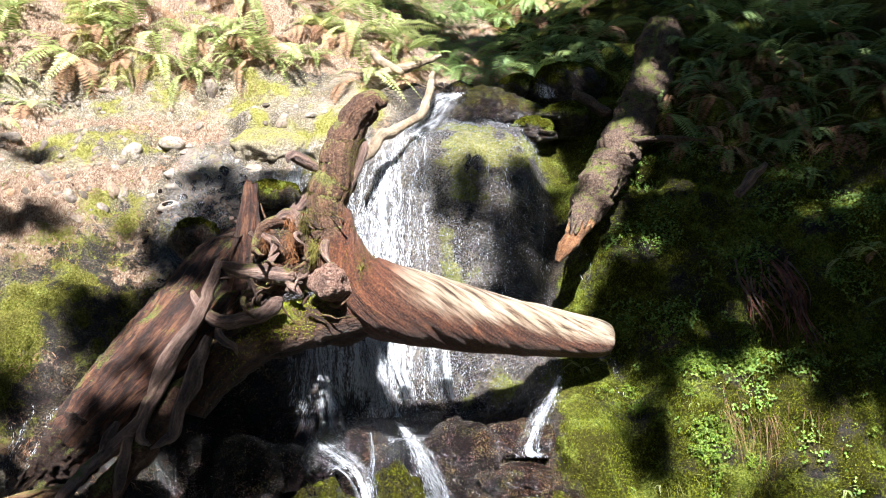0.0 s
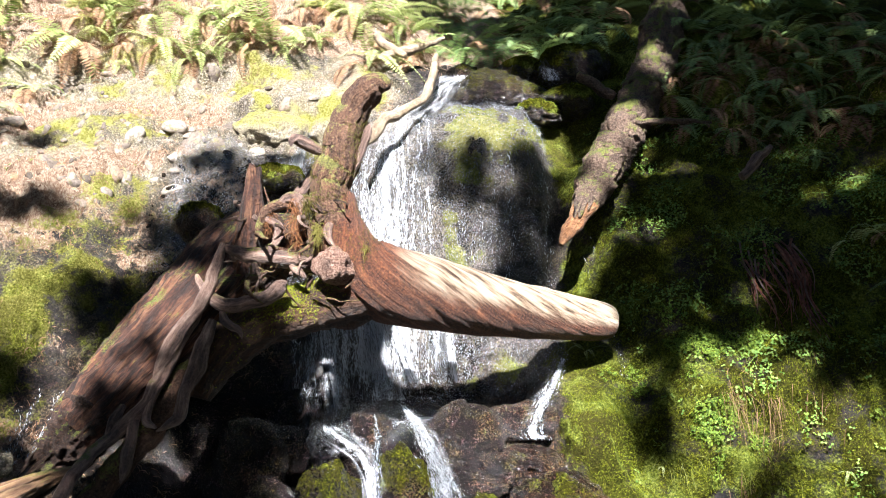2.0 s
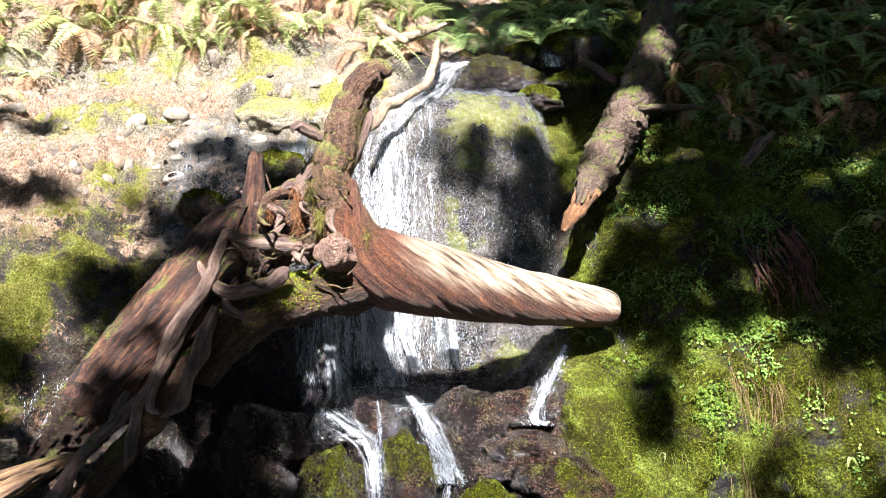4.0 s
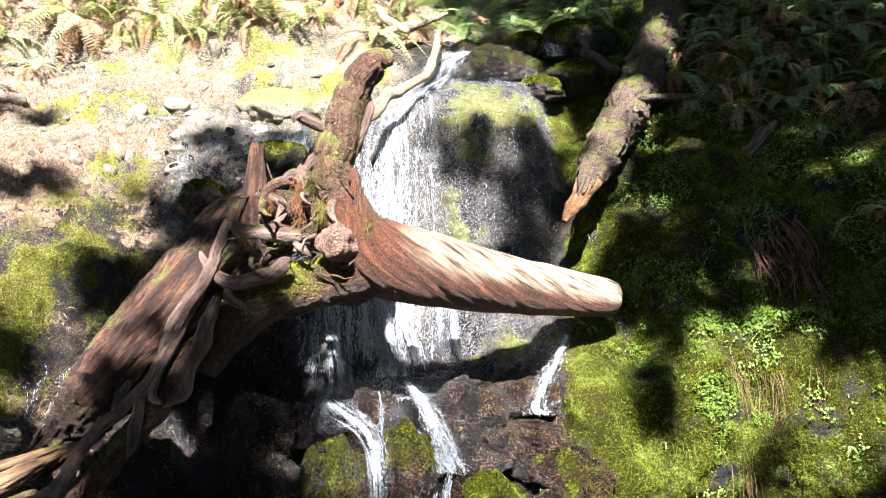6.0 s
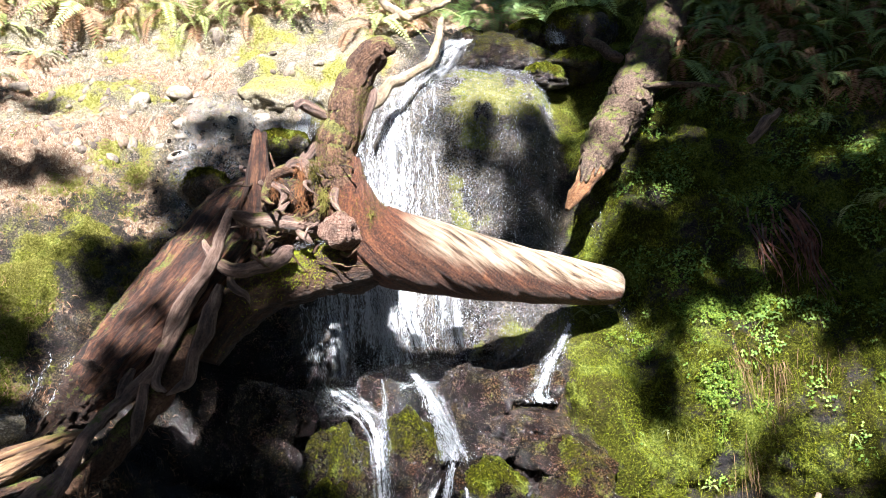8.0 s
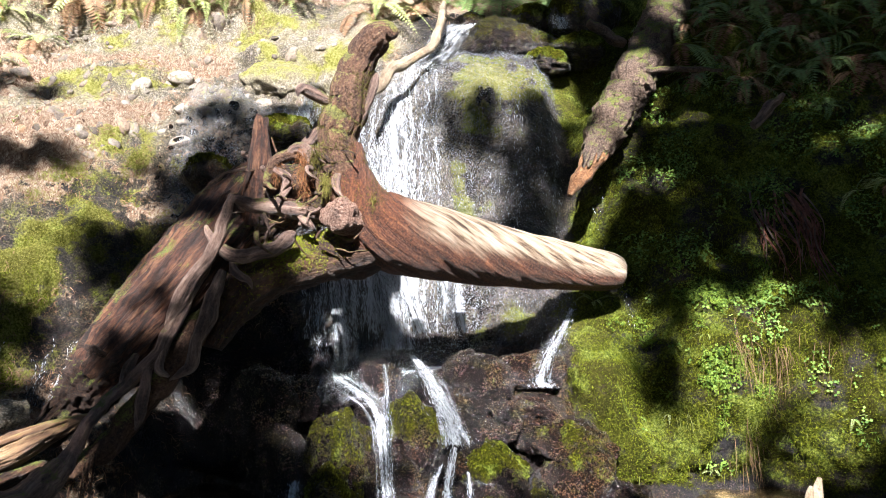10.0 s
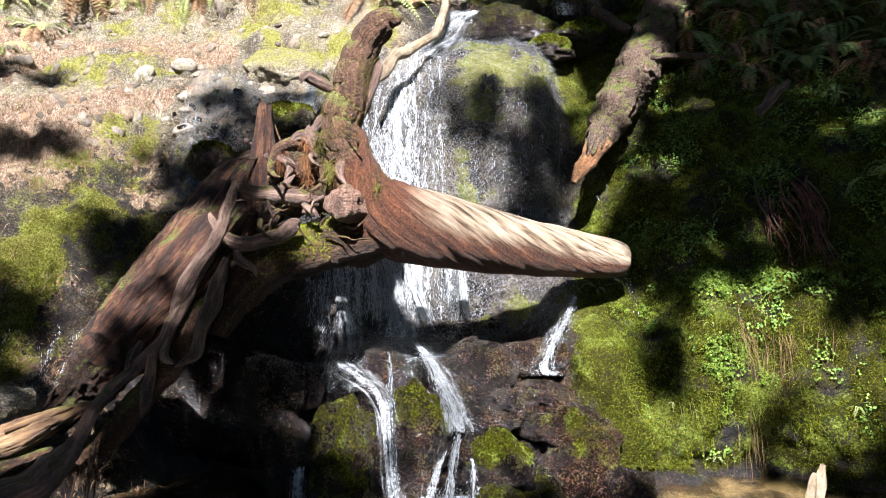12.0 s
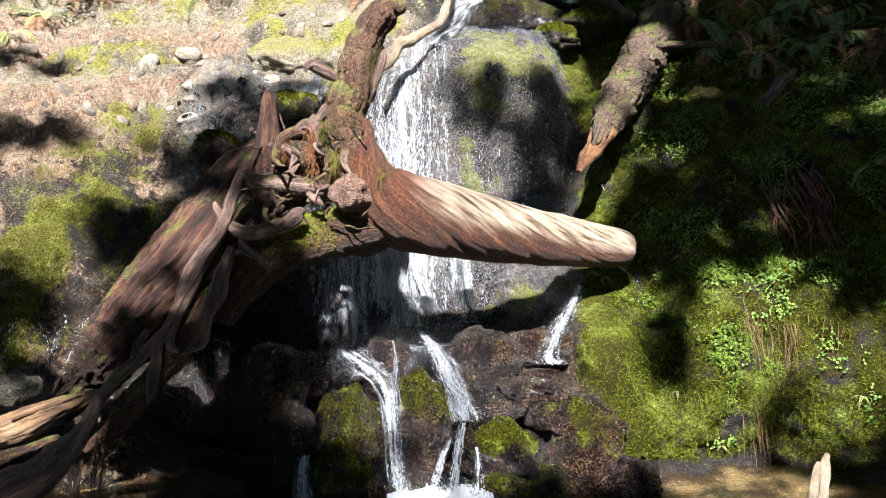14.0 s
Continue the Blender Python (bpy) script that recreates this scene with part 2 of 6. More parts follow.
# rotten bark, and the dark put behind the roots for shade
DARK_WOOD = wood_material("rotten_and_shaded_bark", [(0.006, 0.003, 0.002), (0.028, 0.013, 0.008), (0.075, 0.036, 0.02), (0.15, 0.085, 0.05)], 0.25, 0.85, 18, crumbly=0.6, depth=0.05)
ROOT_WOOD = wood_material("weathered_root", [(0.05, 0.032, 0.028), (0.18, 0.115, 0.095), (0.34, 0.235, 0.19), (0.50, 0.39, 0.33)], 0.16, 0.6, 34, depth=0.03, crumbly=0.2, chunky=0.2, tight=0.13)
MOSSY_WOOD = wood_material("mossy_bark", [(0.018, 0.009, 0.006), (0.10, 0.048, 0.027), (0.24, 0.13, 0.075), (0.42, 0.28, 0.19)], 0.55, 0.85, 24, crumbly=0.35, depth=0.04, green=((0.03, 0.03, 0.006), (0.26, 0.25, 0.06)))
LIMB_WOOD = wood_material("bare_pale_wood", [(0.012, 0.004, 0.002), (0.07, 0.022, 0.010), (0.18, 0.063, 0.026), (0.36, 0.165, 0.078)], 0.0, 0.6, 24, depth=0.035, crumbly=0.45, tight=0.14,
                          bare=[(0.035, 0.019, 0.011), (0.24, 0.17, 0.11), (0.41, 0.33, 0.235), (0.56, 0.49, 0.39)])
RED_ROOT = wood_material("red_fine_root", [(0.08, 0.028, 0.018), (0.26, 0.10, 0.065), (0.42, 0.19, 0.13), (0.52, 0.31, 0.22)], 0.0, 0.7, 30, depth=0.02)
KNOT_WOOD = wood_material("pinkish_burl", [(0.05, 0.022, 0.016), (0.22, 0.115, 0.08), (0.42, 0.26, 0.19), (0.58, 0.44, 0.35)], 0.1, 0.75, 20, depth=0.05, crumbly=0.6, tight=0.14)
PALE_WOOD = wood_material("split_driftwood", [(0.038, 0.019, 0.009), (0.165, 0.090, 0.045), (0.315, 0.210, 0.112), (0.450, 0.345, 0.210)], 0.1, 0.6, 13, depth=0.03, chunky=0.15)
GREY_LOG = wood_material("grey_mossy_log", [(0.014, 0.008, 0.006), (0.09, 0.056, 0.038), (0.23, 0.155, 0.11), (0.40, 0.31, 0.23)], 0.5, 0.8, 12, depth=0.045, crumbly=0.55, chunky=1.0)
ORANGE_WOOD = wood_material("fresh_broken_wood", [(0.05, 0.018, 0.007), (0.22, 0.095, 0.036), (0.38, 0.19, 0.08), (0.52, 0.34, 0.19)], 0.0, 0.7, 26, crumbly=0.4, tight=0.14, depth=0.04)
BLEACHED = wood_material("bleached_wood", [(0.180, 0.132, 0.078), (0.330, 0.270, 0.180), (0.432, 0.378, 0.282), (0.480, 0.438, 0.348)], 0.0, 0.7, 16, depth=0.02, chunky=0.35)
# one fern leaf twice: sun painted in as paler, shade as deeper green
FERN_SUNLIT = leaf_material("fern_sunlit_green", (0.10, 0.16, 0.03), (0.52, 0.58, 0.24))
FERN_SHADED = leaf_material("fern_shaded_green", (0.08, 0.15, 0.055), (0.33, 0.44, 0.15))
FERN_BROWN = leaf_material("fern_dead", (0.08, 0.032, 0.016), (0.44, 0.28, 0.17), 0.7, 0.25)
LEAF = leaf_material("small_leaf", (0.018, 0.055, 0.003), (0.33, 0.43, 0.055), 0.6, 0.4)
IVY = leaf_material("creeping_leaf", (0.035, 0.10, 0.018), (0.32, 0.46, 0.09), 0.5, 0.35)
GRASS = leaf_material("grass_blade", (0.05, 0.08, 0.012), (0.28, 0.30, 0.08), 0.5, 0.4)
STRAW = leaf_material("dead_straw", (0.06, 0.034, 0.018), (0.3, 0.2, 0.11), 0.7, 0.2)
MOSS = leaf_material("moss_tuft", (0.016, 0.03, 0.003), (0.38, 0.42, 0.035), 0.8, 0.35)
# same moss, its colour lifted to paint the sun on the slope
SUNLIT_MOSS = leaf_material("sunlit_slope_moss", (0.15, 0.145, 0.025), (0.48, 0.46, 0.14), 0.8, 0.45)
DRY_MOSS = leaf_material("dry_moss_tuft", (0.04, 0.034, 0.008), (0.2, 0.18, 0.05), 0.8, 0.3)
FIBRE = leaf_material("orange_root_fibre", (0.05, 0.02, 0.010), (0.30, 0.14, 0.065), 0.8, 0.2)
NEEDLE = leaf_material("needle_litter", (0.07, 0.028, 0.016), (0.46, 0.30, 0.19), 0.8, 0.1)


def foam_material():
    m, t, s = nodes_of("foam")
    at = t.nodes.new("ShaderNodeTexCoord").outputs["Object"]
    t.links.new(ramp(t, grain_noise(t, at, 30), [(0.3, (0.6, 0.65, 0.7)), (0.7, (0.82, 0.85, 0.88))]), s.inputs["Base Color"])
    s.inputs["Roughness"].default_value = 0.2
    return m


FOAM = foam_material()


def stone_material():
    m, t, s = nodes_of("pale_weathered_stone")
    at = t.nodes.new("ShaderNodeTexCoord").outputs["Object"]
    own = t.nodes.new("ShaderNodeObjectInfo").outputs["Random"]
    grainy = grain_noise(t, at, 3.5, 6, 0.7)
    tone = ramp(t, own, [(0.0, (0.06, 0.045, 0.036)), (0.35, (0.14, 0.115, 0.095)), (0.7, (0.24, 0.215, 0.185)), (1.0, (0.17, 0.12, 0.085))])
    colour = mix(t, 1.0, tone, ramp(t, grainy, [(0.34, (0.35, 0.30, 0.27)), (0.5, (0.95, 0.93, 0.9)), (0.66, (1.3, 1.3, 1.28))]), "MULTIPLY")
    colour = mix(t, ramp(t, grain_noise(t, at, 1.6, 5, 0.7, None, 0.8), [(0.54, (0,) * 3), (0.68, (0.8,) * 3)]), colour, mix(t, grainy, (0.05, 0.05, 0.008), (0.25, 0.24, 0.05)))
    t.links.new(colour, s.inputs["Base Color"])
    s.inputs["Roughness"].default_value = 0.8
    bump(t, s, grain_noise(t, at, 6, 6, 0.7), 0.6, 0.02)
    return m


STONE = stone_material()
CANOPY = leaf_material("conifer_bough", (0.012, 0.03, 0.012), (0.05, 0.10, 0.035), 0.6, 0.2)


# ---- building helpers ----
HASH = np.random.RandomState(7).permutation(4096)


def lattice(i, j, k):
    return HASH[(HASH[(HASH[i & 4095] + j) & 4095] + k) & 4095] / 2047.5 - 1


def smooth_noise(p):
    """Value noise from -1 to 1 at the points p (n, 3)."""
    c = np.floor(p).astype(int)
    f = p - c
    f = f * f * (3 - 2 * f)
    out = np.zeros(len(p))
    for a in (0, 1):
        for b in (0, 1):
            for d in (0, 1):
                w = (f[:, 0] if a else 1 - f[:, 0]) * (f[:, 1] if b else 1 - f[:, 1]) * (f[:, 2] if d else 1 - f[:, 2])
                out += w * lattice(c[:, 0] + a, c[:, 1] + b, c[:, 2] + d)
    return out


def fbm(p, scale, octaves=4, gain=0.5, ridge=False):
    out, amp, total = np.zeros(len(p)), 1.0, 0.0
    for o in range(octaves):
        n = smooth_noise(p * scale + 17.3 * o)
        out += amp * (1 - 2 * np.abs(n) if ridge else n)
        total += amp
        amp, scale = amp * gain, scale * 2.03
    return out / total


def step(a, b, v):
    t = np.clip((v - a) / (b - a), 0, 1)
    return t * t * (3 - 2 * t)


def hump(v, centre, half):
    return np.exp(-((v - centre) / half) ** 2)


def mesh_of(name, verts, faces, material, attributes=None, smooth=True):
    me = bpy.data.meshes.new(name)
    verts = np.asarray(verts, dtype=np.float32)
    if isinstance(faces, np.ndarray):
        me.vertices.add(len(verts))
        me.vertices.foreach_set("co", verts.ravel())
        me.loops.add(faces.size)
        me.loops.foreach_set("vertex_index", faces.ravel().astype(np.int32))
        me.polygons.add(len(faces))
        me.polygons.foreach_set("loop_start", np.arange(0, faces.size, faces.shape[1], dtype=np.int32))
        me.update(calc_edges=True)
    else:
        me.from_pydata([tuple(v) for v in verts], [], [tuple(f) for f in faces])
    me.materials.append(material)
    for key, values in (attributes or {}).items():
        values = np.asarray(values, dtype=np.float32)
        kind = "FLOAT_VECTOR" if values.ndim == 2 else "FLOAT"
        me.attributes.new(key, kind, "POINT").data.foreach_set("vector" if values.ndim == 2 else "value", values.ravel())
    if smooth:
        me.polygons.foreach_set("use_smooth", [True] * len(me.polygons))
    me.update()
    return me


def part(name, me, parent, label=""):
    ob = new(name, me)
    ob.parent = parent
    up = parent
    while up:
        ob.location -= up.location
        up = up.parent
    return tagged(ob, label)


def thing(name, at, label, category, group="", kind=""):
    ob = new(name)
    ob.location = at
    ob.empty_display_size = 0.1
    return tagged(ob, label, category, group, kind)


def grid_faces(rows, cols, closed=False):
    r, c = np.meshgrid(np.arange(rows - 1), np.arange(cols if closed else cols - 1), indexing="ij")
    a, b = r * cols + c, r * cols + (c + 1) % cols
    return np.stack([a, b, b + cols, a + cols], -1).reshape(-1, 4)


# ---- the ground: pool, cascade, rock face and hillside in one sheet ----
# across: metres to the right; each row: (away, up) from the pool's floor to the far hillside
PROFILES = {
    -70.0: [(-60, 6), (-30, 8), (-12, 12), (-8, 14), (-4, 16), (0, 19), (4, 22), (8, 25), (12, 28), (18, 32), (60, 62)],
    -12.0: [(-60, 0.6), (-2.0, 0.5), (0.5, 1.2), (1.0, 1.6), (1.6, 2.1), (2.2, 2.6), (4.0, 4.2), (5.5, 5.4), (7.0, 6.6), (10.0, 9.0), (60, 45)],
    -4.6: [(-60, 0.1), (2.6, 0.1), (4.0, 0.25), (4.4, 0.55), (4.8, 0.9), (5.2, 1.3), (6.3, 2.4), (7.3, 3.25), (8.4, 4.05), (9.2, 5.7), (60, 40)],
    -2.6: [(-60, 0.05), (3.0, -0.1), (5.2, 0.0), (5.5, 0.4), (5.75, 0.75), (5.95, 1.0), (6.8, 2.27), (7.6, 3.15), (8.6, 3.95), (9.35, 5.8), (60, 38)],
    -1.2: [(-60, 0.05), (3.2, -0.2), (5.2, -0.05), (5.6, 0.3), (6.1, 0.65), (6.5, 1.0), (6.9, 2.1), (7.25, 2.85), (7.9, 3.45), (9.2, 5.3), (60, 37)],
    -0.4: [(-60, 0.05), (3.4, -0.3), (5.2, -0.12), (5.55, 0.3), (6.0, 0.62), (6.75, 0.95), (6.98, 2.1), (7.2, 3.0), (7.9, 3.55), (9.3, 5.1), (60, 37)],
    0.2: [(-60, 0.05), (3.4, -0.3), (5.3, -0.12), (5.6, 0.33), (6.0, 0.6), (6.9, 0.93), (7.02, 2.15), (7.25, 3.15), (7.9, 3.62), (9.2, 4.5), (60, 37)],
    0.8: [(-60, 0.05), (3.4, -0.3), (5.3, -0.1), (5.6, 0.3), (6.15, 0.72), (6.75, 0.98), (7.0, 2.2), (7.3, 3.15), (7.95, 3.65), (9.2, 4.4), (60, 37)],
    1.25: [(-60, 0.05), (3.4, -0.3), (5.5, -0.05), (5.72, 0.4), (5.92, 0.85), (6.2, 1.2), (7.2, 2.1), (7.5, 3.0), (8.2, 3.6), (9.3, 4.4), (60, 37)],
    1.9: [(-60, 0.05), (3.4, -0.3), (5.8, -0.05), (5.9, 0.45), (5.97, 0.85), (6.1, 1.3), (6.5, 1.95), (6.95, 2.65), (7.6, 3.25), (8.9, 4.6), (60, 37)],
    3.2: [(-60, 0.05), (3.2, -0.2), (5.55, -0.05), (5.65, 0.45), (5.8, 0.9), (6.0, 1.4), (6.45, 2.1), (6.9, 2.75), (7.45, 3.3), (8.6, 4.9), (60, 37)],
    5.0: [(-60, 0.05), (2.8, 0.0), (4.6, 0.1), (4.8, 0.5), (5.0, 0.95), (5.3, 1.5), (5.8, 2.2), (6.3, 2.9), (6.9, 3.5), (8.4, 4.7), (60, 38)],
    12.0: [(-60, 0.4), (-2.0, 0.4), (0.5, 1.1), (1.0, 1.6), (1.6, 2.1), (2.2, 2.7), (3.5, 4.0), (4.6, 5.0), (6.0, 6.2), (8.5, 8.5), (60, 44)],
    70.0: [(-60, 6), (-30, 8), (-12, 12), (-8, 14), (-4, 16), (0, 19), (4, 22), (8, 25), (12, 28), (18, 32), (60, 62)],
}
ROWS_PER_SPAN = [16, 26, 32, 28, 32, 66, 58, 48, 60, 40]


def ground_grid():
    at = np.array(list(PROFILES))
    plan = np.array(list(PROFILES.values()), float)
    side = np.geomspace(0.06, 64.5, 26)
    xs = np.concatenate([-5.2 - side[::-1], np.arange(-5.2, 5.2001, 0.02), 5.2 + side])
    even = np.arange(-72, 72.01, 0.1)
    kernel = np.exp(-(np.arange(-6, 7) / 2.0) ** 2)
    kernel /= kernel.sum()
    cols = np.zeros((len(xs), plan.shape[1], 2))
    for k in range(plan.shape[1]):
        for d in (0, 1):
            v = np.convolve(np.pad(np.interp(even, at, plan[:, k, d]), 6, mode="edge"), kernel, "valid")
            cols[:, k, d] = np.interp(xs, even, v)
    rows = []
    last = plan.shape[1] - 1
    for k, n in enumerate(ROWS_PER_SPAN):
        p0, p1, p2, p3 = cols[:, max(k - 1, 0)], cols[:, k], cols[:, k + 1], cols[:, min(k + 2, last)]
        if k in (0, last - 1):
            p0, p3 = 2 * p1 - p2, 2 * p2 - p1
        if k == 1:
            p0 = 2 * p1 - p2
        if k == last - 2:
            p3 = 2 * p2 - p1
        for i in range(n):
            u = i / n
            if k == last - 1:
                u = u ** 2.4
            if k == 0:
                u = 1 - (1 - u) ** 2.4
            rows.append(0.5 * (2 * p1 + (p2 - p0) * u + (2 * p0 - 5 * p1 + 4 * p2 - p3) * u ** 2 + (3 * p1 - p0 - 3 * p2 + p3) * u ** 3))
    rows.append(cols[:, last])
    yz = np.array(rows)
    g = np.empty((len(rows), len(xs), 3))
    g[:, :, 0] = xs[None]
    g[:, :, 1:] = yz
    return g


def grid_normals(g):
    du = np.gradient(g, axis=1)
    dv = np.gradient(g, axis=0)
    n = np.cross(du, dv)
    return n / np.maximum(np.linalg.norm(n, axis=2, keepdims=True), 1e-9)


def weather(g):
    """Push the smooth sheet out into ledges, boulders and grit."""
    n = grid_normals(g)
    shape = g.shape[:2]
    p = g.reshape(-1, 3)
    x, y, z = p.T
    fall = hump(x, 0.05, 0.95) * step(1.0, 1.3, z) * (1 - step(3.3, 3.8, z))
    rocks = step(-0.1, 0.1, z) * (1 - step(0.85, 1.15, z)) * step(-1.9, -1.5, x) * (1 - step(0.9, 1.25, x))
    right = step(1.1, 1.4, x) * step(0.1, 0.4, z)
    far = step(9.5, 14, y)
    big = fbm(p, 1.3, 3)
    lump = fbm(p, 3.4, 3)
    crag = fbm(p * np.array([1, 1, 0.8]), 4.2, 4, 0.55, True)
    grit = fbm(p, 17, 3)
    d = 0.15 * big * (1 - 0.6 * fall) + 0.09 * lump * (1 - 0.4 * fall) + 0.03 * grit * (1 - 0.3 * right)
    d += 0.10 * crag * (0.4 + 1.3 * rocks) * (1 - 0.75 * right) + 0.035 * fbm(p, 11, 3, 0.6, True) * (0.35 * (1 - right) + rocks)
    d += 0.13 * hump(x, -1.35, 0.55) * hump(z, 3.72, 0.13)
    runs = smooth_noise(np.stack([x * 7, z * 0.9, y * 0.5], 1))
    d += 0.035 * runs * fall
    d += right * (0.07 * fbm(p, 6.5, 3) + 0.05 * lump + 0.03 * smooth_noise(np.stack([x * 5, z * 1.5, y], 1)))
    leftward = 1 - step(-1.5, -1.1, x)
    d += leftward * step(0.8, 1.2, z) * (1 - far) * (0.09 * fbm(p * np.array([1, 1, 1.7]), 2.6, 4, 0.55, True) + 0.04 * fbm(p, 8, 3, 0.6, True))
    d += far * 0.4 * fbm(p, 0.25, 3)
    # boss that stands out of the face at its right, and the brow of the fall
    d += 0.13 * hump(x, 0.75, 0.45) * hump(z, 2.6, 0.75) + 0.16 * hump(x, 0.45, 0.55) * hump(z, 3.35, 0.35)
    # gully between the fall and the mossy bank
    d -= 0.14 * hump(x, 1.22, 0.16) * step(1.3, 1.9, z) * (1 - step(3.2, 3.8, z))
    # bosses and hollows of the mossy bank
    d += 0.16 * hump(x, 1.2, 0.22) * hump(z, 0.7, 0.5) - 0.14 * hump(x, 1.6, 0.14) * hump(z, 0.8, 0.6) + 0.14 * hump(x, 2.02, 0.3) * hump(z, 0.95, 0.5)
    d += -0.2 * hump(x, 2.5, 0.16) * hump(z, 0.25, 0.4) + 0.14 * hump(x, 2.95, 0.3) * hump(z, 1.0, 0.5) - 0.14 * hump(x, 2.6, 0.12) * hump(z, 2.0, 0.4)
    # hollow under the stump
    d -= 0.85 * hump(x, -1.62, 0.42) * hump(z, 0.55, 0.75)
    # broken ledges of the cascade
    d -= 0.17 * rocks * step(0.0, 0.2, z)
    d += rocks * (0.07 * fbm(p * np.array([1, 1, 1.8]), 9, 4, 0.6, True) + 0.03 * fbm(p, 24, 3, 0.6, True))
    d += fall * (0.022 * fbm(p, 9, 3, 0.6, True) + 0.012 * fbm(p, 26, 3, 0.6, True))
    near = step(2.0, 4.5, y)
    d *= 0.25 + 0.75 * near
    return (p + n.reshape(-1, 3) * d[:, None]).reshape(*shape, 3)


G = weather(ground_grid())
GN = grid_normals(G)
COL_X = G[60, :, 0].copy()
FIRST_ROW = ROWS_PER_SPAN[0] + ROWS_PER_SPAN[1] - 8


def on_bank(x, z):
    """The place on the sheet at x across and z up, and the way out of it."""
    c = int(np.argmin(np.abs(COL_X - x)))
    r = FIRST_ROW + int(np.argmax(G[FIRST_ROW:, c, 2] >= z))
    return Vector(G[r, c]), Vector(GN[r, c])


# (across, up, half width, half height) of moss cushions, needle drifts and pebbly stretches on the sunny slope
CUSHIONS = [(-3.5, 3.4, 0.22, 0.16), (-3.2, 3.3, 0.15, 0.12), (-3.4, 4.1, 0.2, 0.1), (-1.3, 3.6, 0.5, 0.13), (-2.7, 2.3, 0.25, 0.22), (-2.7, 1.95, 0.35, 0.25), (-3.1, 1.6, 0.3, 0.2), (-2.6, 2.75, 0.2, 0.15), (-2.9, 1.1, 0.25, 0.25), (-1.7, 3.85, 0.25, 0.1)]
DRIFTS = [(-3.55, 2.75, 0.45, 0.3), (-3.4, 3.75, 0.5, 0.12), (-2.5, 3.1, 0.3, 0.15), (-4.2, 3.5, 0.4, 0.5), (-2.2, 3.6, 0.35, 0.2), (-2.95, 3.0, 0.2, 0.12)]


def zones(p, n):
    """How much moss, needle litter, wetness and bare pale stone there is at each place."""
    x, y, z = p.T
    x = x + 0.22 * fbm(p + 9, 2.1, 4)
    z = z + 0.15 * fbm(p + 23, 2.4, 3)
    clump = fbm(p, 1.7, 4)
    small = fbm(p, 6.0, 3)
    left = 1 - step(-1.5, -1.0, x - 1.0 * step(3.0, 3.4, z))
    upper = step(2.3, 3.1, z - 0.12 * (x + 2.5))
    right = step(0.84, 1.06, x - 0.12 * small - 0.24 * step(1.1, 1.5, z)) * step(-0.02, 0.1, z)
    face = hump(x, 0.1, 1.05) * step(0.85, 1.05, z) * (1 - step(3.5, 3.8, z))
    brow = hump(x, 0.6, 0.6) * hump(z, 3.35, 0.36)
    streak = hump(x, 0.2 + 0.4 * (2.5 - z), 0.12) * hump(z, 2.25, 0.38) + 0.8 * hump(x, 0.42, 0.2) * hump(z, 3.2, 0.3)
    shelf = hump(x, 0.5, 0.55) * hump(z, 1.17, 0.22)
    moss = right * (0.74 + 0.75 * fbm(p + 71, 4.5, 4, 0.6))
    moss += left * (0.29 + 1.25 * fbm(p + 3, 2.9, 5, 0.6)) + 0.04 * left * (1 - upper)
    moss += face * step(0.0, 0.3, x) * step(1.7, 2.5, z) * (0.12 + 0.8 * small) + brow * (0.36 + 1.1 * small) + streak * (0.8 + 0.4 * small) + shelf * (0.5 + small)
    moss += 0.45 * hump(x, -1.0, 0.3) * hump(z, 3.1, 0.2)
    rocks = (1 - step(0.85, 1.1, z)) * hump(x, -0.1, 1.2)
    moss += rocks * (0.0 + 0.8 * fbm(p, 2.6, 3)) * step(-0.2, 0.6, n[:, 2])
    moss += 0.5 * step(0.9, 1.2, x) * step(3.2, 3.6, z)
    cushion = sum(hump(x, a, w) * hump(z, b, h) for a, b, w, h in CUSHIONS)
    drift = sum(hump(x, a, w) * hump(z, b, h) for a, b, w, h in DRIFTS)
    moss += cushion * (0.5 + 0.9 * small) - 0.6 * drift * left
    # moss thinned under the stump to darken the ground like shade
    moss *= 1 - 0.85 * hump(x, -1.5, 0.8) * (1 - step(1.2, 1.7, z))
    litter = left * upper * (0.22 + 1.1 * fbm(p + 40, 2.1, 5, 0.6)) + step(4.2, 4.8, z) * 0.9
    litter += hump(x, -3.6, 0.6) * hump(z, 2.6, 0.5) * 0.6 + step(2.6, 3.0, x) * step(3.0, 3.4, z) * 0.6
    litter += left * (1 - upper) * (0.46 + 0.9 * fbm(p + 90, 2.7, 4))
    litter += drift * (0.8 + 0.5 * small) - 0.5 * cushion
    litter *= 1 - 0.9 * face
    wet = np.clip(face + rocks + 0.8 * hump(x, -1.6, 0.6) * (1 - step(2.9, 3.2, z)) + 0.4 * left * (1 - upper) - 0.6 * right, 0, 1)
    run = hump(x, -1.75, 0.42) * hump(z, 2.45, 0.6)
    moss *= 1 - 0.7 * run
    bed = (1 - step(-0.08, -0.02, p[:, 2])) * step(0.6, 1.2, x) * step(4.2, 4.8, y)
    moss = moss * (1 - bed)
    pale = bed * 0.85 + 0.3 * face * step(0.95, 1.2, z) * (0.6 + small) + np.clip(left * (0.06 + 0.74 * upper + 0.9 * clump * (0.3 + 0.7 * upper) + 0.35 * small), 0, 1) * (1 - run)
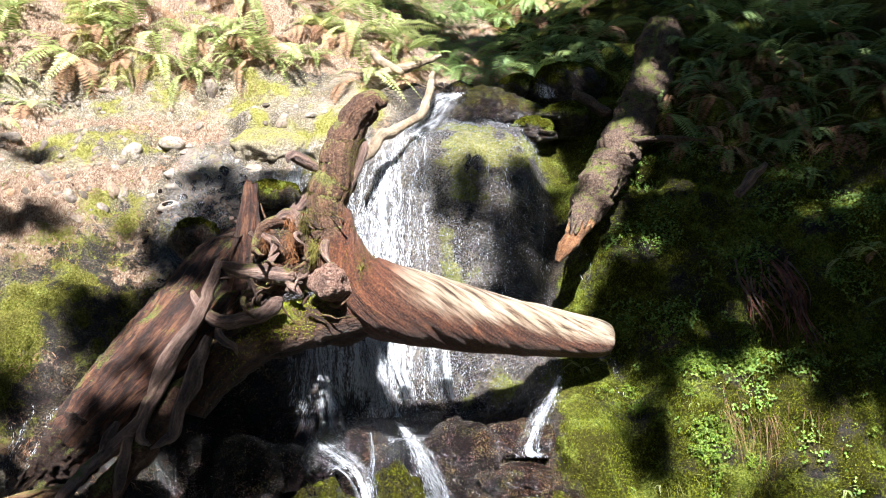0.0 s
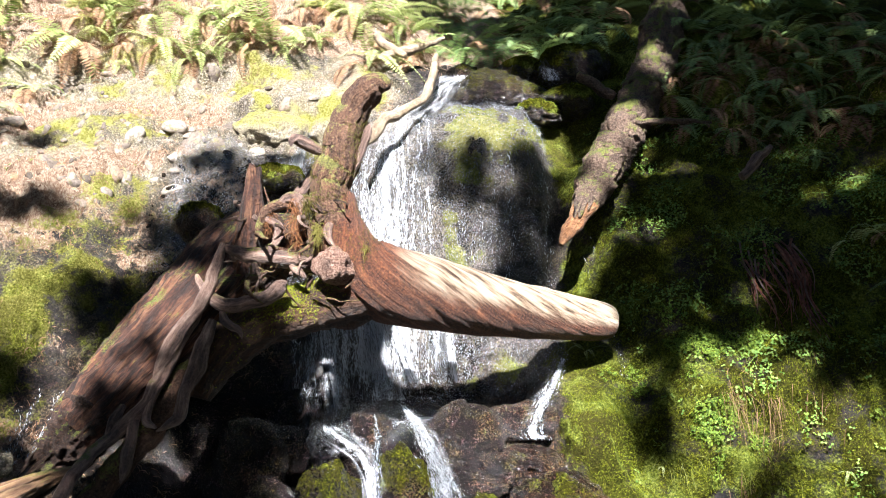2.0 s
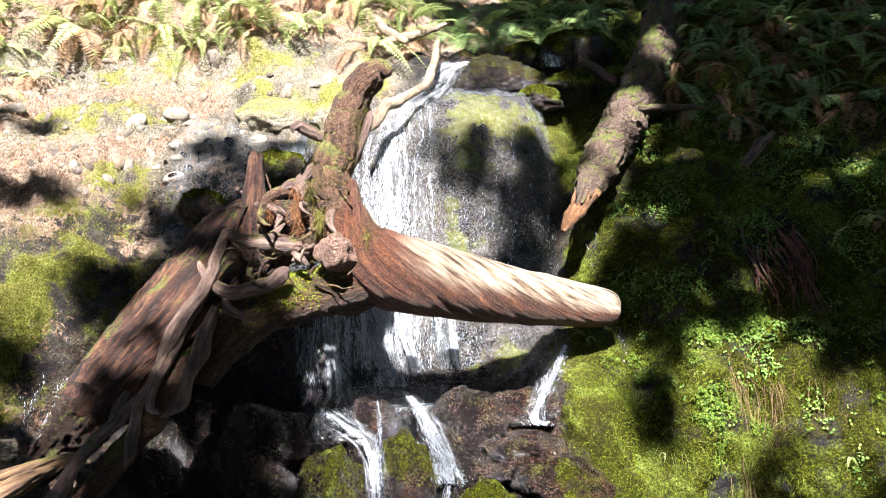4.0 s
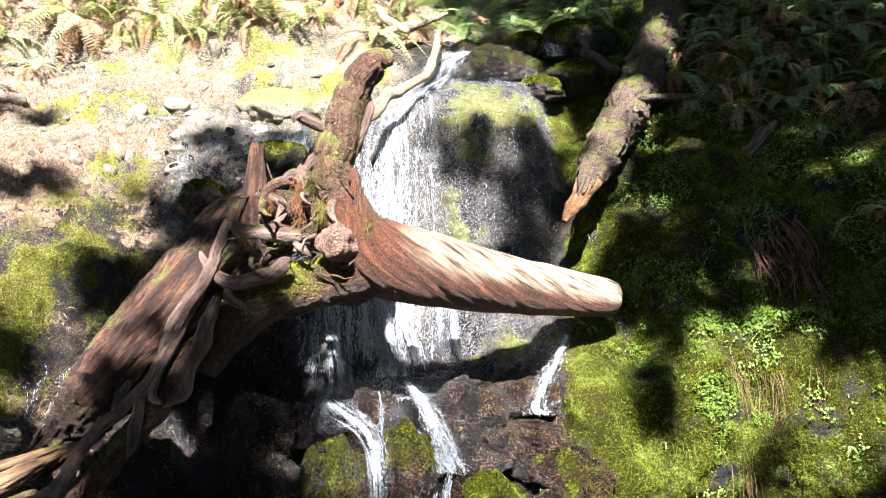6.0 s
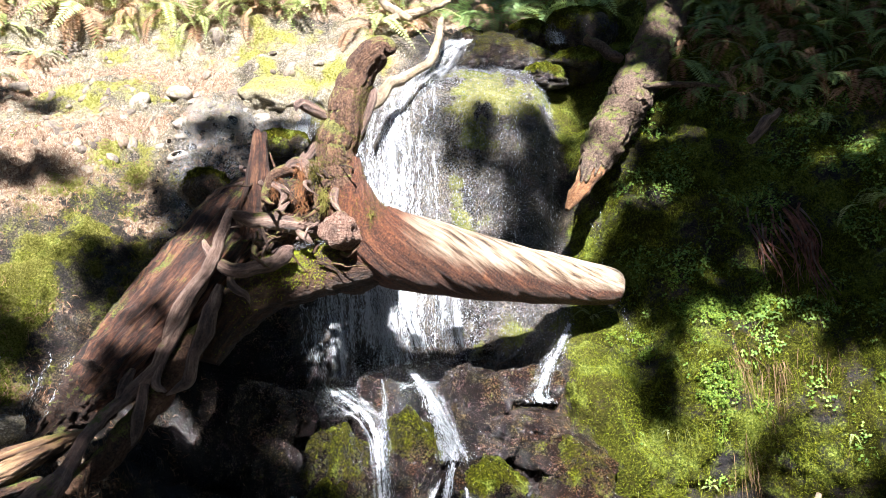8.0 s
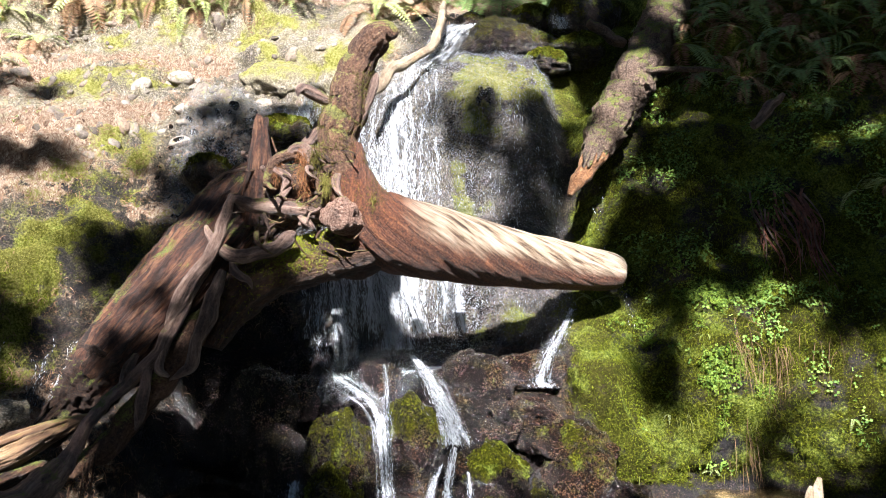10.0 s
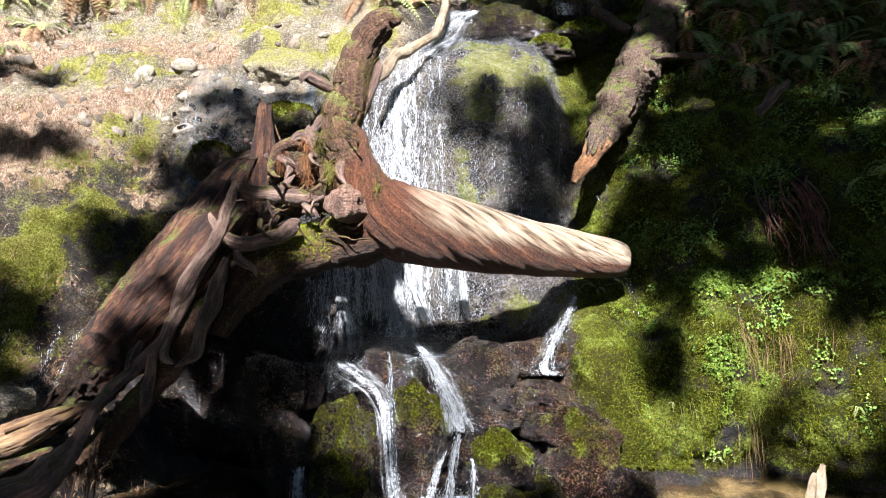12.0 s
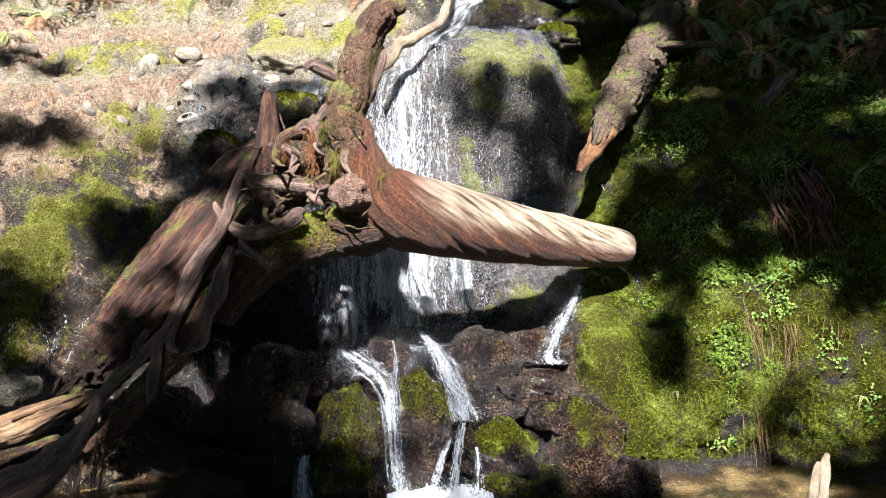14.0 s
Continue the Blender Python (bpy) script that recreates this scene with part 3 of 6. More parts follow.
    # where the moss colour is made paler and yellower, as if in sun
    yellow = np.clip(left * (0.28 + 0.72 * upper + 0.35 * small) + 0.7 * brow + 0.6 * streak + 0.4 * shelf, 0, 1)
    # lighter covers taken off here so the colour carries the hollow's shade
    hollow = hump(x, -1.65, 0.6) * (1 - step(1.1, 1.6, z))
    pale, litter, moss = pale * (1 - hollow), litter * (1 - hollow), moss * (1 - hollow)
    return {"moss": np.clip(moss, 0, 1), "litter": np.clip(litter, 0, 1), "wet": wet, "pale": pale, "yellow": yellow, "rust": np.clip(hump(x, 0.85, 0.42) * hump(z, 0.72, 0.3) + 0.5 * hump(x, -2.85, 0.4) * hump(z, 0.9, 0.5), 0, 1)}


ground_points = G.reshape(-1, 3)
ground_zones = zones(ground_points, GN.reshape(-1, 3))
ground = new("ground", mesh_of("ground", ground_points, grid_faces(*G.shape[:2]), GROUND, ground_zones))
tagged(ground, "steep wet rock hillside with moss, needles and a rocky stream bed", "ground", kind="structure")


# ---- swept wood ----
def glide(points, n):
    """A smooth line of n points through the given ones; each is (x, y, z, radius)."""
    p = np.array(points, float)
    p = np.vstack([2 * p[0] - p[1], p, 2 * p[-1] - p[-2]])
    out = []
    for u in np.linspace(0, len(p) - 3 - 1e-9, n):
        k, f = int(u), u - int(u)
        a, b, c, d = p[k:k + 4]
        out.append(0.5 * (2 * b + (c - a) * f + (2 * a - 5 * b + 4 * c - d) * f * f + (3 * b - a - 3 * c + d) * f ** 3))
    return np.array(out)


def limb(name, points, material, sides=28, ring=0.025, rough=0.10, twist=0.0, flat=1.0, knobs=0.0, seed=0.0, ragged=0.0, grooves=0.5, crumb=0.0, bare=None, wander=0.0):
    """A root, branch or trunk along points (x, y, z, radius), with fibres that run along it."""
    p = np.array(points, float)
    length = np.linalg.norm(np.diff(p[:, :3], axis=0), axis=1).sum()
    n = max(6, int(length / ring))
    line = glide(points, n)
    c, r = line[:, :3], np.maximum(line[:, 3], 0.002)
    if wander:
        s = np.concatenate([[0], np.cumsum(np.linalg.norm(np.diff(c, axis=0), axis=1))]) * 7
        bend = np.stack([fbm(np.column_stack([s, s * 0 + k, s * 0 + seed]), 1.0, 3) for k in (0.3, 5.7, 9.1)], 1)
        c = c + bend * r[:, None] * wander
        r = r * (1 + 0.25 * wander * fbm(np.column_stack([s, s * 0 + 3.3, s * 0 + seed]), 1.3, 3))
    tangent = np.gradient(c, axis=0)
    tangent /= np.linalg.norm(tangent, axis=1, keepdims=True)
    side = np.cross(tangent[0], (0.3, 0.2, 1.0))
    along = np.concatenate([[0], np.cumsum(np.linalg.norm(np.diff(c, axis=0), axis=1))])
    a = np.linspace(0, 2 * np.pi, sides, endpoint=False)
    verts, grain, worn = [], [], []
    for i in range(n):
        side = side - tangent[i] * np.dot(side, tangent[i])
        side /= np.linalg.norm(side)
        other = np.cross(tangent[i], side)
        turn = a + twist * along[i]
        g = np.stack([np.cos(turn) * r[i], np.sin(turn) * r[i], np.full(sides, along[i] * 0.13)], 1) + seed
        q = c[i] + (np.cos(a)[:, None] * side + np.sin(a)[:, None] * other * flat) * r[i]
        groove = 0.6 * fbm(g, 9.0, 4, 0.6) + 0.35 * fbm(g, 26.0, 2, 0.6, True)
        lump = fbm(q + seed, 3.2, 3)
        out = 1 + rough * (grooves * 2 * groove + lump) + knobs * np.maximum(fbm(q + seed, 6.5, 2), 0) + crumb * fbm(q + seed, 22, 3, 0.6)
        at = c[i] + (q - c[i]) * out[:, None]
        if ragged and i >= n - 3:
            at = at + tangent[i] * (ragged * fbm(g, 16, 3))[:, None]
        verts.append(at)
        grain.append(g)
        worn.append(bare(i / (n - 1), (q[:, 2] - c[i, 2]) / r[i], q) if bare else np.zeros(sides))
    v = np.concatenate(verts)
    faces = [tuple(f) for f in grid_faces(n, sides, True)]
    v = np.vstack([v, c[0] - tangent[0] * r[0] * 0.35, c[-1] + tangent[-1] * r[-1] * (0.35 if not ragged else -0.3)])
    g = np.vstack([np.concatenate(grain), [[seed, seed, 0]], [[seed, seed, 1]]])
    e = len(v) - 2
    faces += [(e, (k + 1) % sides, k) for k in range(sides)]
    if not ragged:
        faces += [(e + 1, (n - 1) * sides + k, (n - 1) * sides + (k + 1) % sides) for k in range(sides)]
    return mesh_of(name, v, faces, material, {"grain": g, "bare": np.concatenate([*worn, [0, 0]])})


def boulder_mesh(name, size, material, seed, rough=0.22, detail=4, moss=0.3, wet=1.0, pale=0.0, yellow=0.0, breaks=7, rust=0.0):
    bm = bmesh.new()
    bmesh.ops.create_icosphere(bm, subdivisions=detail, radius=1.0)
    bm.verts.ensure_lookup_table()
    p = np.array([v.co[:] for v in bm.verts])
    d = 1 + rough * (fbm(p + seed, 1.2, 2) * 1.5 + 0.8 * fbm(p + seed, 1.9, 4, 0.6, True) + 0.5 * fbm(p + seed, 5, 3))
    # a few flat breaks, as in split rock
    for k in range(breaks):
        way = np.random.RandomState(int(seed * 31) + k).normal(0, 1, 3)
        way /= np.linalg.norm(way)
        over = np.maximum((p * d[:, None]) @ way - 0.78, 0)
        d = d - 0.75 * over
    q = p * d[:, None] * np.array(size)
    q += p * (0.03 * fbm(q + seed, 12, 4, 0.6, True) + 0.012 * fbm(q + seed, 35, 3))[:, None]
    faces = [[v.index for v in f.verts] for f in bm.faces]
    bm.free()
    top = step(-0.1, 0.7, p[:, 2] + 0.5 * fbm(p + seed, 2, 3))
    return mesh_of(name, q, faces, material, {"moss": np.clip(moss * (0.35 + top) + 0.25 * fbm(p + seed, 1.7, 3), 0, 1), "litter": np.zeros(len(p)),
                                             "wet": np.full(len(p), wet), "pale": np.full(len(p), pale), "yellow": np.full(len(p), yellow), "rust": np.full(len(p), rust)})


# ---- the uprooted stump across the fall ----
def blade_mesh(name, p, q, length, width, material, hang=0.0, spread=0.5, simple=False):
    """Narrow bent blades that stand on the places p, out along q."""
    k = len(p)
    way = q * (1 - 0.5 * hang) + rng.normal(0, spread, (k, 3)) + np.array([0, 0, 0.5 - 1.3 * hang])
    way /= np.linalg.norm(way, axis=1, keepdims=True)
    side = np.cross(way, rng.normal(0, 1, (k, 3)))
    side *= width / np.maximum(np.linalg.norm(side, axis=1, keepdims=True), 1e-6)
    l = length * rng.uniform(0.5, 1.3, (k, 1))
    m = p + way * l * 0.55
    e = m + (way + np.array([0, 0, -0.7 - hang])) * l * 0.4
    if simple:
        v = np.stack([p - side, p + side, p + way * l], 1).reshape(-1, 3)
        return mesh_of(name, v, np.arange(3 * k).reshape(-1, 3), material, smooth=False)
    v = np.stack([p - side, p + side, m + side * 0.8, m - side * 0.8, e], 1).reshape(-1, 3)
    i = np.arange(k)[:, None] * 5
    faces = [tuple(f) for f in i + np.array([0, 1, 2, 3])] + [tuple(f) for f in i + np.array([3, 2, 4])]
    return mesh_of(name, v, faces, material, smooth=False)


def mesh_places(me, n, keep):
    """n places on a mesh where keep(points, normals) allows it."""
    p, q = np.empty(len(me.vertices) * 3), np.empty(len(me.vertices) * 3)
    me.vertices.foreach_get("co", p)
    me.vertex_normals.foreach_get("vector", q)
    p, q = p.reshape(-1, 3), q.reshape(-1, 3)
    k = rng.randint(0, len(p), n * 4)
    p, q = p[k] + rng.normal(0, 0.006, (n * 4, 3)), q[k]
    ok = rng.rand(len(p)) < keep(p, q)
    return p[ok][:n], q[ok][:n]


def pale_side(u, rise, q):
    return step(0.30, 0.5, u + 0.1 * fbm(q, 3, 2)) * step(-0.35, 0.45, rise + 0.2 * fbm(q, 4, 3) + 0.25 * u) * (1 - step(0.93, 0.98, u) * 0.7)


def stuff_part(name, me, parent, label="moss or fibres on the wood"):
    return tagged(part(name, me, parent), label, kind="stuff")


rng = np.random.RandomState(5)
stump = thing("uprooted_stump", (-1.943, 5.2, 0.658), "uprooted tree stump with a bare pale limb and mossy twisted roots", "tree stump")
part("trunk", limb("trunk", [(-1.234, 6, 2.192, 0.336), (-1.396, 5.8, 1.99, 0.341), (-1.59, 5.45, 1.634, 0.328), (-1.93, 5.2, 1.18, 0.285), (-2.08, 5.08, 0.99, 0.235), (-2.13, 5.05, 0.93, 0.19)], TRUNK_WOOD, 130, 0.009, 0.07, 0.1, 0.8, knobs=0.05, ragged=0.3, grooves=2.6, crumb=0.05), stump, "decayed red-brown trunk with deep cracks")
part("rotten_end", limb("rotten_end", [(-2.02, 5.13, 1.04, 0.2), (-2.13, 5.08, 0.92, 0.19), (-2.22, 5.04, 0.82, 0.17), (-2.30, 5.0, 0.73, 0.12)], DARK_WOOD, 80, 0.009, 0.3, 0.2, 0.7, knobs=0.9, seed=4.4, ragged=0.5, crumb=0.45, grooves=1.2), stump, "hollow rotten end of dark crumbling bark")
limb_mesh = limb("limb", [(-0.614, 5.42, 2.457, 0.121), (-0.592, 5.42, 2.23, 0.171), (-0.492, 5.45, 1.985, 0.244), (-0.266, 5.5, 1.858, 0.258), (0.063, 5.65, 1.794, 0.245), (0.475, 5.85, 1.719, 0.217), (0.957, 6.05, 1.651, 0.178), (1.274, 6.15, 1.617, 0.155), (1.406, 6.2, 1.6, 0.126), (1.434, 6.21, 1.596, 0.07)], LIMB_WOOD, 120, 0.009, 0.055, -1.9, grooves=0.8, crumb=0.012, bare=pale_side)
limb_part = part("limb", limb_mesh, stump, "bare pale limb with spiral grain over red bark")
bridge = limb("lower_root", [(-0.169, 5.5, 1.804, 0.115), (-0.51, 5.44, 1.737, 0.152), (-0.806, 5.38, 1.679, 0.151), (-1.061, 5.34, 1.619, 0.164), (-1.308, 5.28, 1.419, 0.155), (-1.47, 5.2, 1.167, 0.124)], RED_WOOD, 56, 0.01, 0.2, 0.3, knobs=0.35, seed=2.2, crumb=0.12)
bridge_part = part("lower_root", bridge, stump, "thick lower root with a moss cushion")
# dark backing between the roots, painted as the shade of the hollows
crown = limb("root_crown", [(-1.486, 6, 2.1, 0.12), (-1.15, 6, 2.22, 0.17), (-0.808, 5.95, 2.16, 0.17), (-0.503, 5.8, 2.02, 0.15)], DARK_WOOD, 56, 0.014, 0.25, 0.4, knobs=0.5, seed=3.1, crumb=0.15)
root_crown = part("root_crown", crown, stump, "root crown of crumbling bark, darkened to stand for shaded hollows")
arm = limb("arm", [(-0.51, 5.44, 2.023, 0.099), (-0.607, 5.42, 2.211, 0.118), (-0.642, 5.4, 2.397, 0.117), (-0.61, 5.38, 2.601, 0.124), (-0.548, 5.36, 2.842, 0.113), (-0.482, 5.34, 3.016, 0.101), (-0.424, 5.32, 3.115, 0.097), (-0.349, 5.3, 3.176, 0.082), (-0.288, 5.28, 3.178, 0.052), (-0.266, 5.27, 3.145, 0.022)], MOSSY_WOOD, 80, 0.009, 0.11, 0.4, knobs=0.2, seed=5.2, crumb=0.06, wander=0.35, grooves=1.5)
arm_part = part("arm", arm, stump, "mossy root arm with a blunt hooked tip")
part("spike", limb("spike", [(-1.239, 5.5, 1.95, 0.131), (-1.205, 5.45, 2.138, 0.095), (-1.171, 5.4, 2.36, 0.072), (-1.156, 5.38, 2.507, 0.06), (-1.154, 5.37, 2.626, 0.049)], TRUNK_WOOD, 40, 0.009, 0.22, 0.5, seed=7.7, ragged=0.09, crumb=0.05, grooves=1.2), stump, "broken upright root spike")
part("knot", limb("knot", [(-0.484, 5.36, 1.934, 0.083), (-0.545, 5.26, 1.942, 0.099), (-0.601, 5.17, 1.951, 0.109), (-0.628, 5.1, 1.953, 0.1), (-0.642, 5.07, 1.955, 0.053)], KNOT_WOOD, 48, 0.008, 0.2, 0.5, knobs=0.6, seed=9.3, crumb=0.16), stump, "round weathered root knob")
for k, (pts, twist) in enumerate([
    ([(-0.693, 5.38, 2.733, 0.083), (-0.789, 5.32, 2.765, 0.067), (-0.854, 5.26, 2.796, 0.052), (-0.88, 5.22, 2.78, 0.033), (-0.884, 5.2, 2.739, 0.015)], 1.0),
    ([(-0.619, 5.46, 2.788, 0.053), (-0.739, 5.5, 2.662, 0.058), (-0.824, 5.5, 2.528, 0.062), (-0.92, 5.5, 2.443, 0.054), (-1.074, 5.5, 2.335, 0.054)], 0.8),
    ([(-0.535, 5.38, 2.451, 0.045), (-0.484, 5.36, 2.635, 0.053), (-0.436, 5.37, 2.787, 0.053), (-0.408, 5.4, 2.907, 0.042), (-0.417, 5.42, 2.988, 0.019)], 0.6),
    ([(-0.702, 5.45, 1.966, 0.069), (-0.84, 5.24, 1.985, 0.077), (-1.033, 5.2, 2.018, 0.073), (-1.206, 5.16, 2.051, 0.061), (-1.309, 5.14, 2.078, 0.054)], 0.4),
    ([(-0.875, 5.08, 1.845, 0.032), (-0.921, 5.08, 1.817, 0.068), (-1.031, 5.1, 1.746, 0.064), (-1.228, 5.1, 1.693, 0.057), (-1.394, 5.12, 1.783, 0.05), (-1.47, 5.2, 1.895, 0.036)], 0.4),
    ([(-1.291, 5.14, 2.089, 0.047), (-1.328, 5.1, 1.943, 0.046), (-1.372, 5.08, 1.781, 0.057), (-1.491, 5.05, 1.568, 0.064), (-1.582, 5, 1.394, 0.059), (-1.645, 4.98, 1.272, 0.031)], 0.4),
    ([(-1.335, 5.1, 1.604, 0.064), (-1.391, 5.02, 1.375, 0.07), (-1.457, 4.98, 1.185, 0.052), (-1.486, 4.95, 1.049, 0.048), (-1.528, 4.94, 0.998, 0.035), (-1.604, 4.92, 0.949, 0.014)], 0.4),
    ([(-1.412, 5.12, 1.747, 0.057), (-1.551, 5.05, 1.391, 0.06), (-1.694, 4.95, 1.101, 0.066), (-1.897, 4.85, 0.874, 0.051), (-1.953, 4.62, 0.746, 0.052), (-1.99, 4.45, 0.582, 0.062), (-2.094, 4.28, 0.435, 0.096), (-2.21, 4.16, 0.357, 0.099), (-2.364, 4.1, 0.254, 0.086)], 0.3),
    ([(-1.722, 4.93, 1.086, 0.055), (-1.742, 4.88, 0.92, 0.041), (-1.751, 4.85, 0.772, 0.044), (-1.767, 4.82, 0.666, 0.017)], 0.4),
    ([(-1.815, 4.95, 1.101, 0.055), (-1.848, 4.9, 1.021, 0.048), (-1.877, 4.86, 0.923, 0.031)], 0.4),
    ([(-1.276, 5.3, 1.567, 0.126), (-1.456, 5.15, 1.279, 0.137), (-1.64, 5.05, 1.003, 0.127), (-1.815, 4.95, 0.772, 0.125), (-1.96, 4.88, 0.579, 0.123), (-2.13, 4.8, 0.394, 0.087)], 0.3),
    ([(-0.66, 5.36, 2.41, 0.056), (-0.823, 5.3, 2.39, 0.048), (-0.994, 5.28, 2.357, 0.052), (-1.079, 5.28, 2.261, 0.041), (-1.116, 5.28, 2.103, 0.018)], 0.3),
    ([(-0.642, 5.33, 2.331, 0.056), (-0.714, 5.26, 2.252, 0.044), (-0.752, 5.22, 2.159, 0.033), (-0.735, 5.2, 2.084, 0.015)], 0.5),
    ([(-0.593, 5.33, 2.294, 0.052), (-0.631, 5.24, 2.198, 0.044), (-0.611, 5.2, 2.113, 0.029), (-0.567, 5.19, 2.054, 0.015)], 0.5),
    ([(-0.54, 5.36, 2.298, 0.06), (-0.505, 5.31, 2.143, 0.048), (-0.49, 5.3, 2.03, 0.033), (-0.527, 5.3, 1.956, 0.015)], 0.5),
    ([(-0.994, 5.28, 2.35, 0.059), (-0.878, 5.25, 2.405, 0.062), (-0.811, 5.22, 2.316, 0.051), (-0.829, 5.22, 2.206, 0.022)], 0.5),
    ([(-1.045, 5.26, 2.266, 0.052), (-0.964, 5.22, 2.206, 0.044), (-0.99, 5.2, 2.113, 0.022)], 0.5),
    ([(-1.037, 5.22, 2.024, 0.037), (-0.979, 5.2, 2.095, 0.033), (-0.924, 5.2, 2.149, 0.018)], 0.5),
    ([(-1.286, 5.12, 1.675, 0.043), (-1.251, 5.05, 1.604, 0.039), (-1.151, 5, 1.551, 0.028), (-1.122, 4.98, 1.499, 0.014)], 0.5),
    ([(-0.87, 5.2, 1.968, 0.044), (-0.807, 5.15, 1.921, 0.043), (-0.76, 5.12, 1.872, 0.029)], 0.5),
    ([(-1.645, 4.96, 1.187, 0.049), (-1.66, 4.9, 1.021, 0.038), (-1.591, 4.88, 0.972, 0.024)], 0.4),
    ([(-2.05, 4.85, 0.755, 0.031), (-2.049, 4.8, 0.663, 0.03), (-2.062, 4.8, 0.562, 0.017)], 0.4),
]):
    pts = [(*at[:3], at[3] * (0.9 if at[3] > 0.08 and k == 7 else {5: 0.7, 6: 0.72, 7: 0.66, 8: 0.75, 10: 0.55}.get(k, 0.66))) for at in pts]
    pts[0], pts[-1] = (*pts[0][:3], pts[0][3] * 0.55), (*pts[-1][:3], pts[-1][3] * 0.5)
    part("root", limb("root", pts, MOSSY_WOOD if k in (10, 11, 12, 14) else ROOT_WOOD, 36, 0.008, 0.2, twist, knobs=0.12, seed=11.0 + k, crumb=0.12 if k > 9 else 0.05, wander=0.55, grooves=0.9), stump)
for k, (x, z) in enumerate(((-2.0, 0.54), (-1.97, 0.55), (-2.03, 0.5), (-2.12, 0.36))):
    part("rootlet", limb("rootlet", [(x, 4.75, z, 0.006), (x - 0.01, 4.72, z - 0.16, 0.005), (x - 0.03, 4.7, z - 0.32 - 0.05 * k, 0.004), (x - 0.02, 4.68, z - 0.48 - 0.05 * k, 0.002)], RED_WOOD, 8, 0.02, 0.2, seed=140.0 + k, wander=0.6), root_crown, "thin red hanging root")
for k in range(64):
    at = np.array((rng.uniform(-1.3, -0.5), rng.uniform(5.12, 5.4), rng.uniform(1.75, 2.4)))
    way = np.array((rng.normal(0, 0.7), rng.normal(-0.2, 0.4), rng.uniform(-1.0, 0.3)))
    size = rng.uniform(0.006, 0.018)
    pts = []
    for i in range(5):
        pts.append((*at, size * (1.1 - 0.22 * i)))
        way = way + rng.normal(0, 0.55, 3)
        at = at + way / np.linalg.norm(way) * rng.uniform(0.035, 0.07)
    part("rootlet", limb("rootlet", pts, (ROOT_WOOD, MOSSY_WOOD, RED_WOOD)[k % 3], 10, 0.012, 0.2, seed=60.0 + k, crumb=0.15), root_crown)
p, q = mesh_places(arm, 5200, lambda p, q: step(-0.1, 0.35, fbm(p, 4.5, 3) + 0.1) * (q[:, 1] < 0.5) * (1 - step(2.85, 3.0, p[:, 2])))
stuff_part("moss", blade_mesh("moss", p, q, 0.018, 0.0016, DRY_MOSS, 0.2, 0.7), arm_part, "dry yellow-green moss on the arm")
p, q = mesh_places(bridge, 9000, lambda p, q: step(-0.35, 0.2, q[:, 2] + 0.5 * fbm(p, 6, 2)) * (q[:, 1] < 0.4) * hump(p[:, 0], -0.89, 0.26))
stuff_part("moss", blade_mesh("moss", p, q, 0.02, 0.0018, MOSS, 0.1, 0.7), bridge_part, "yellow-green moss cushion on the lower root")
p, q = mesh_places(crown, 1500, lambda p, q: (q[:, 1] < 0.2) * 1.0)
stuff_part("moss", blade_mesh("moss", p, q, 0.03, 0.0018, DRY_MOSS, 0.8, 0.5), root_crown)
p, q = mesh_places(limb_mesh, 3200, lambda p, q: hump(p[:, 0], -0.43, 0.17) * hump(p[:, 2], 2.2, 0.25) * (q[:, 1] < 0.1) * step(-0.1, 0.2, fbm(p, 8, 3) + 0.05))
stuff_part("moss", blade_mesh("moss", p, q, 0.024, 0.0015, DRY_MOSS, 0.6, 0.7), limb_part, "dry moss where the arm joins")
for spot, n, reach, m in (((-0.85, 5.14, 2.33), 90, 0.05, FIBRE), ((-0.85, 5.13, 2.23), 90, 0.05, FIBRE), ((-0.845, 5.12, 2.13), 70, 0.045, FIBRE), ((-0.76, 5.17, 2.36), 160, 0.07, DRY_MOSS), ((-0.83, 5.2, 2.313), 80, 0.08, FIBRE), ((-0.826, 5.2, 2.215), 80, 0.06, FIBRE), ((-0.826, 5.2, 2.113), 50, 0.04, FIBRE), ((-0.706, 5.2, 2.186), 260, 0.06, DRY_MOSS), ((-1.023, 5.24, 2.245), 90, 0.06, FIBRE), ((-0.497, 5.3, 2.123), 200, 0.08, DRY_MOSS), ((-0.4, 5.25, 2.045), 200, 0.04, DRY_MOSS)):
    p = np.array(spot) + rng.normal(0, 1, (n, 3)) * (0.016, 0.015, 0.035)
    stuff_part("fibre", blade_mesh("fibre", p, np.tile((0, -0.2, -0.6), (n, 1)), reach, 0.0016, m, 0.7, 0.75), stump, "hanging tuft of root fibres")

# ---- fallen log leaning on the right bank ----
log = thing("fallen_log", (2.273, 8, 4.069), "fallen grey log with moss and a splintered orange end", "log")
part("log_body", limb("log_body", [(2.765, 8.9, 5.156, 0.188), (2.492, 8.4, 4.545, 0.190), (2.189, 7.9, 3.927, 0.179), (1.921, 7.5, 3.468, 0.165), (1.683, 7.2, 3.117, 0.152), (1.488, 6.95, 2.821, 0.147), (1.394, 6.82, 2.679, 0.123), (1.343, 6.76, 2.598, 0.106)], GREY_LOG, 90, 0.01, 0.2, 0.5, seed=21.0, knobs=0.35, ragged=0.5, crumb=0.2, wander=0.3, grooves=0.9), log)
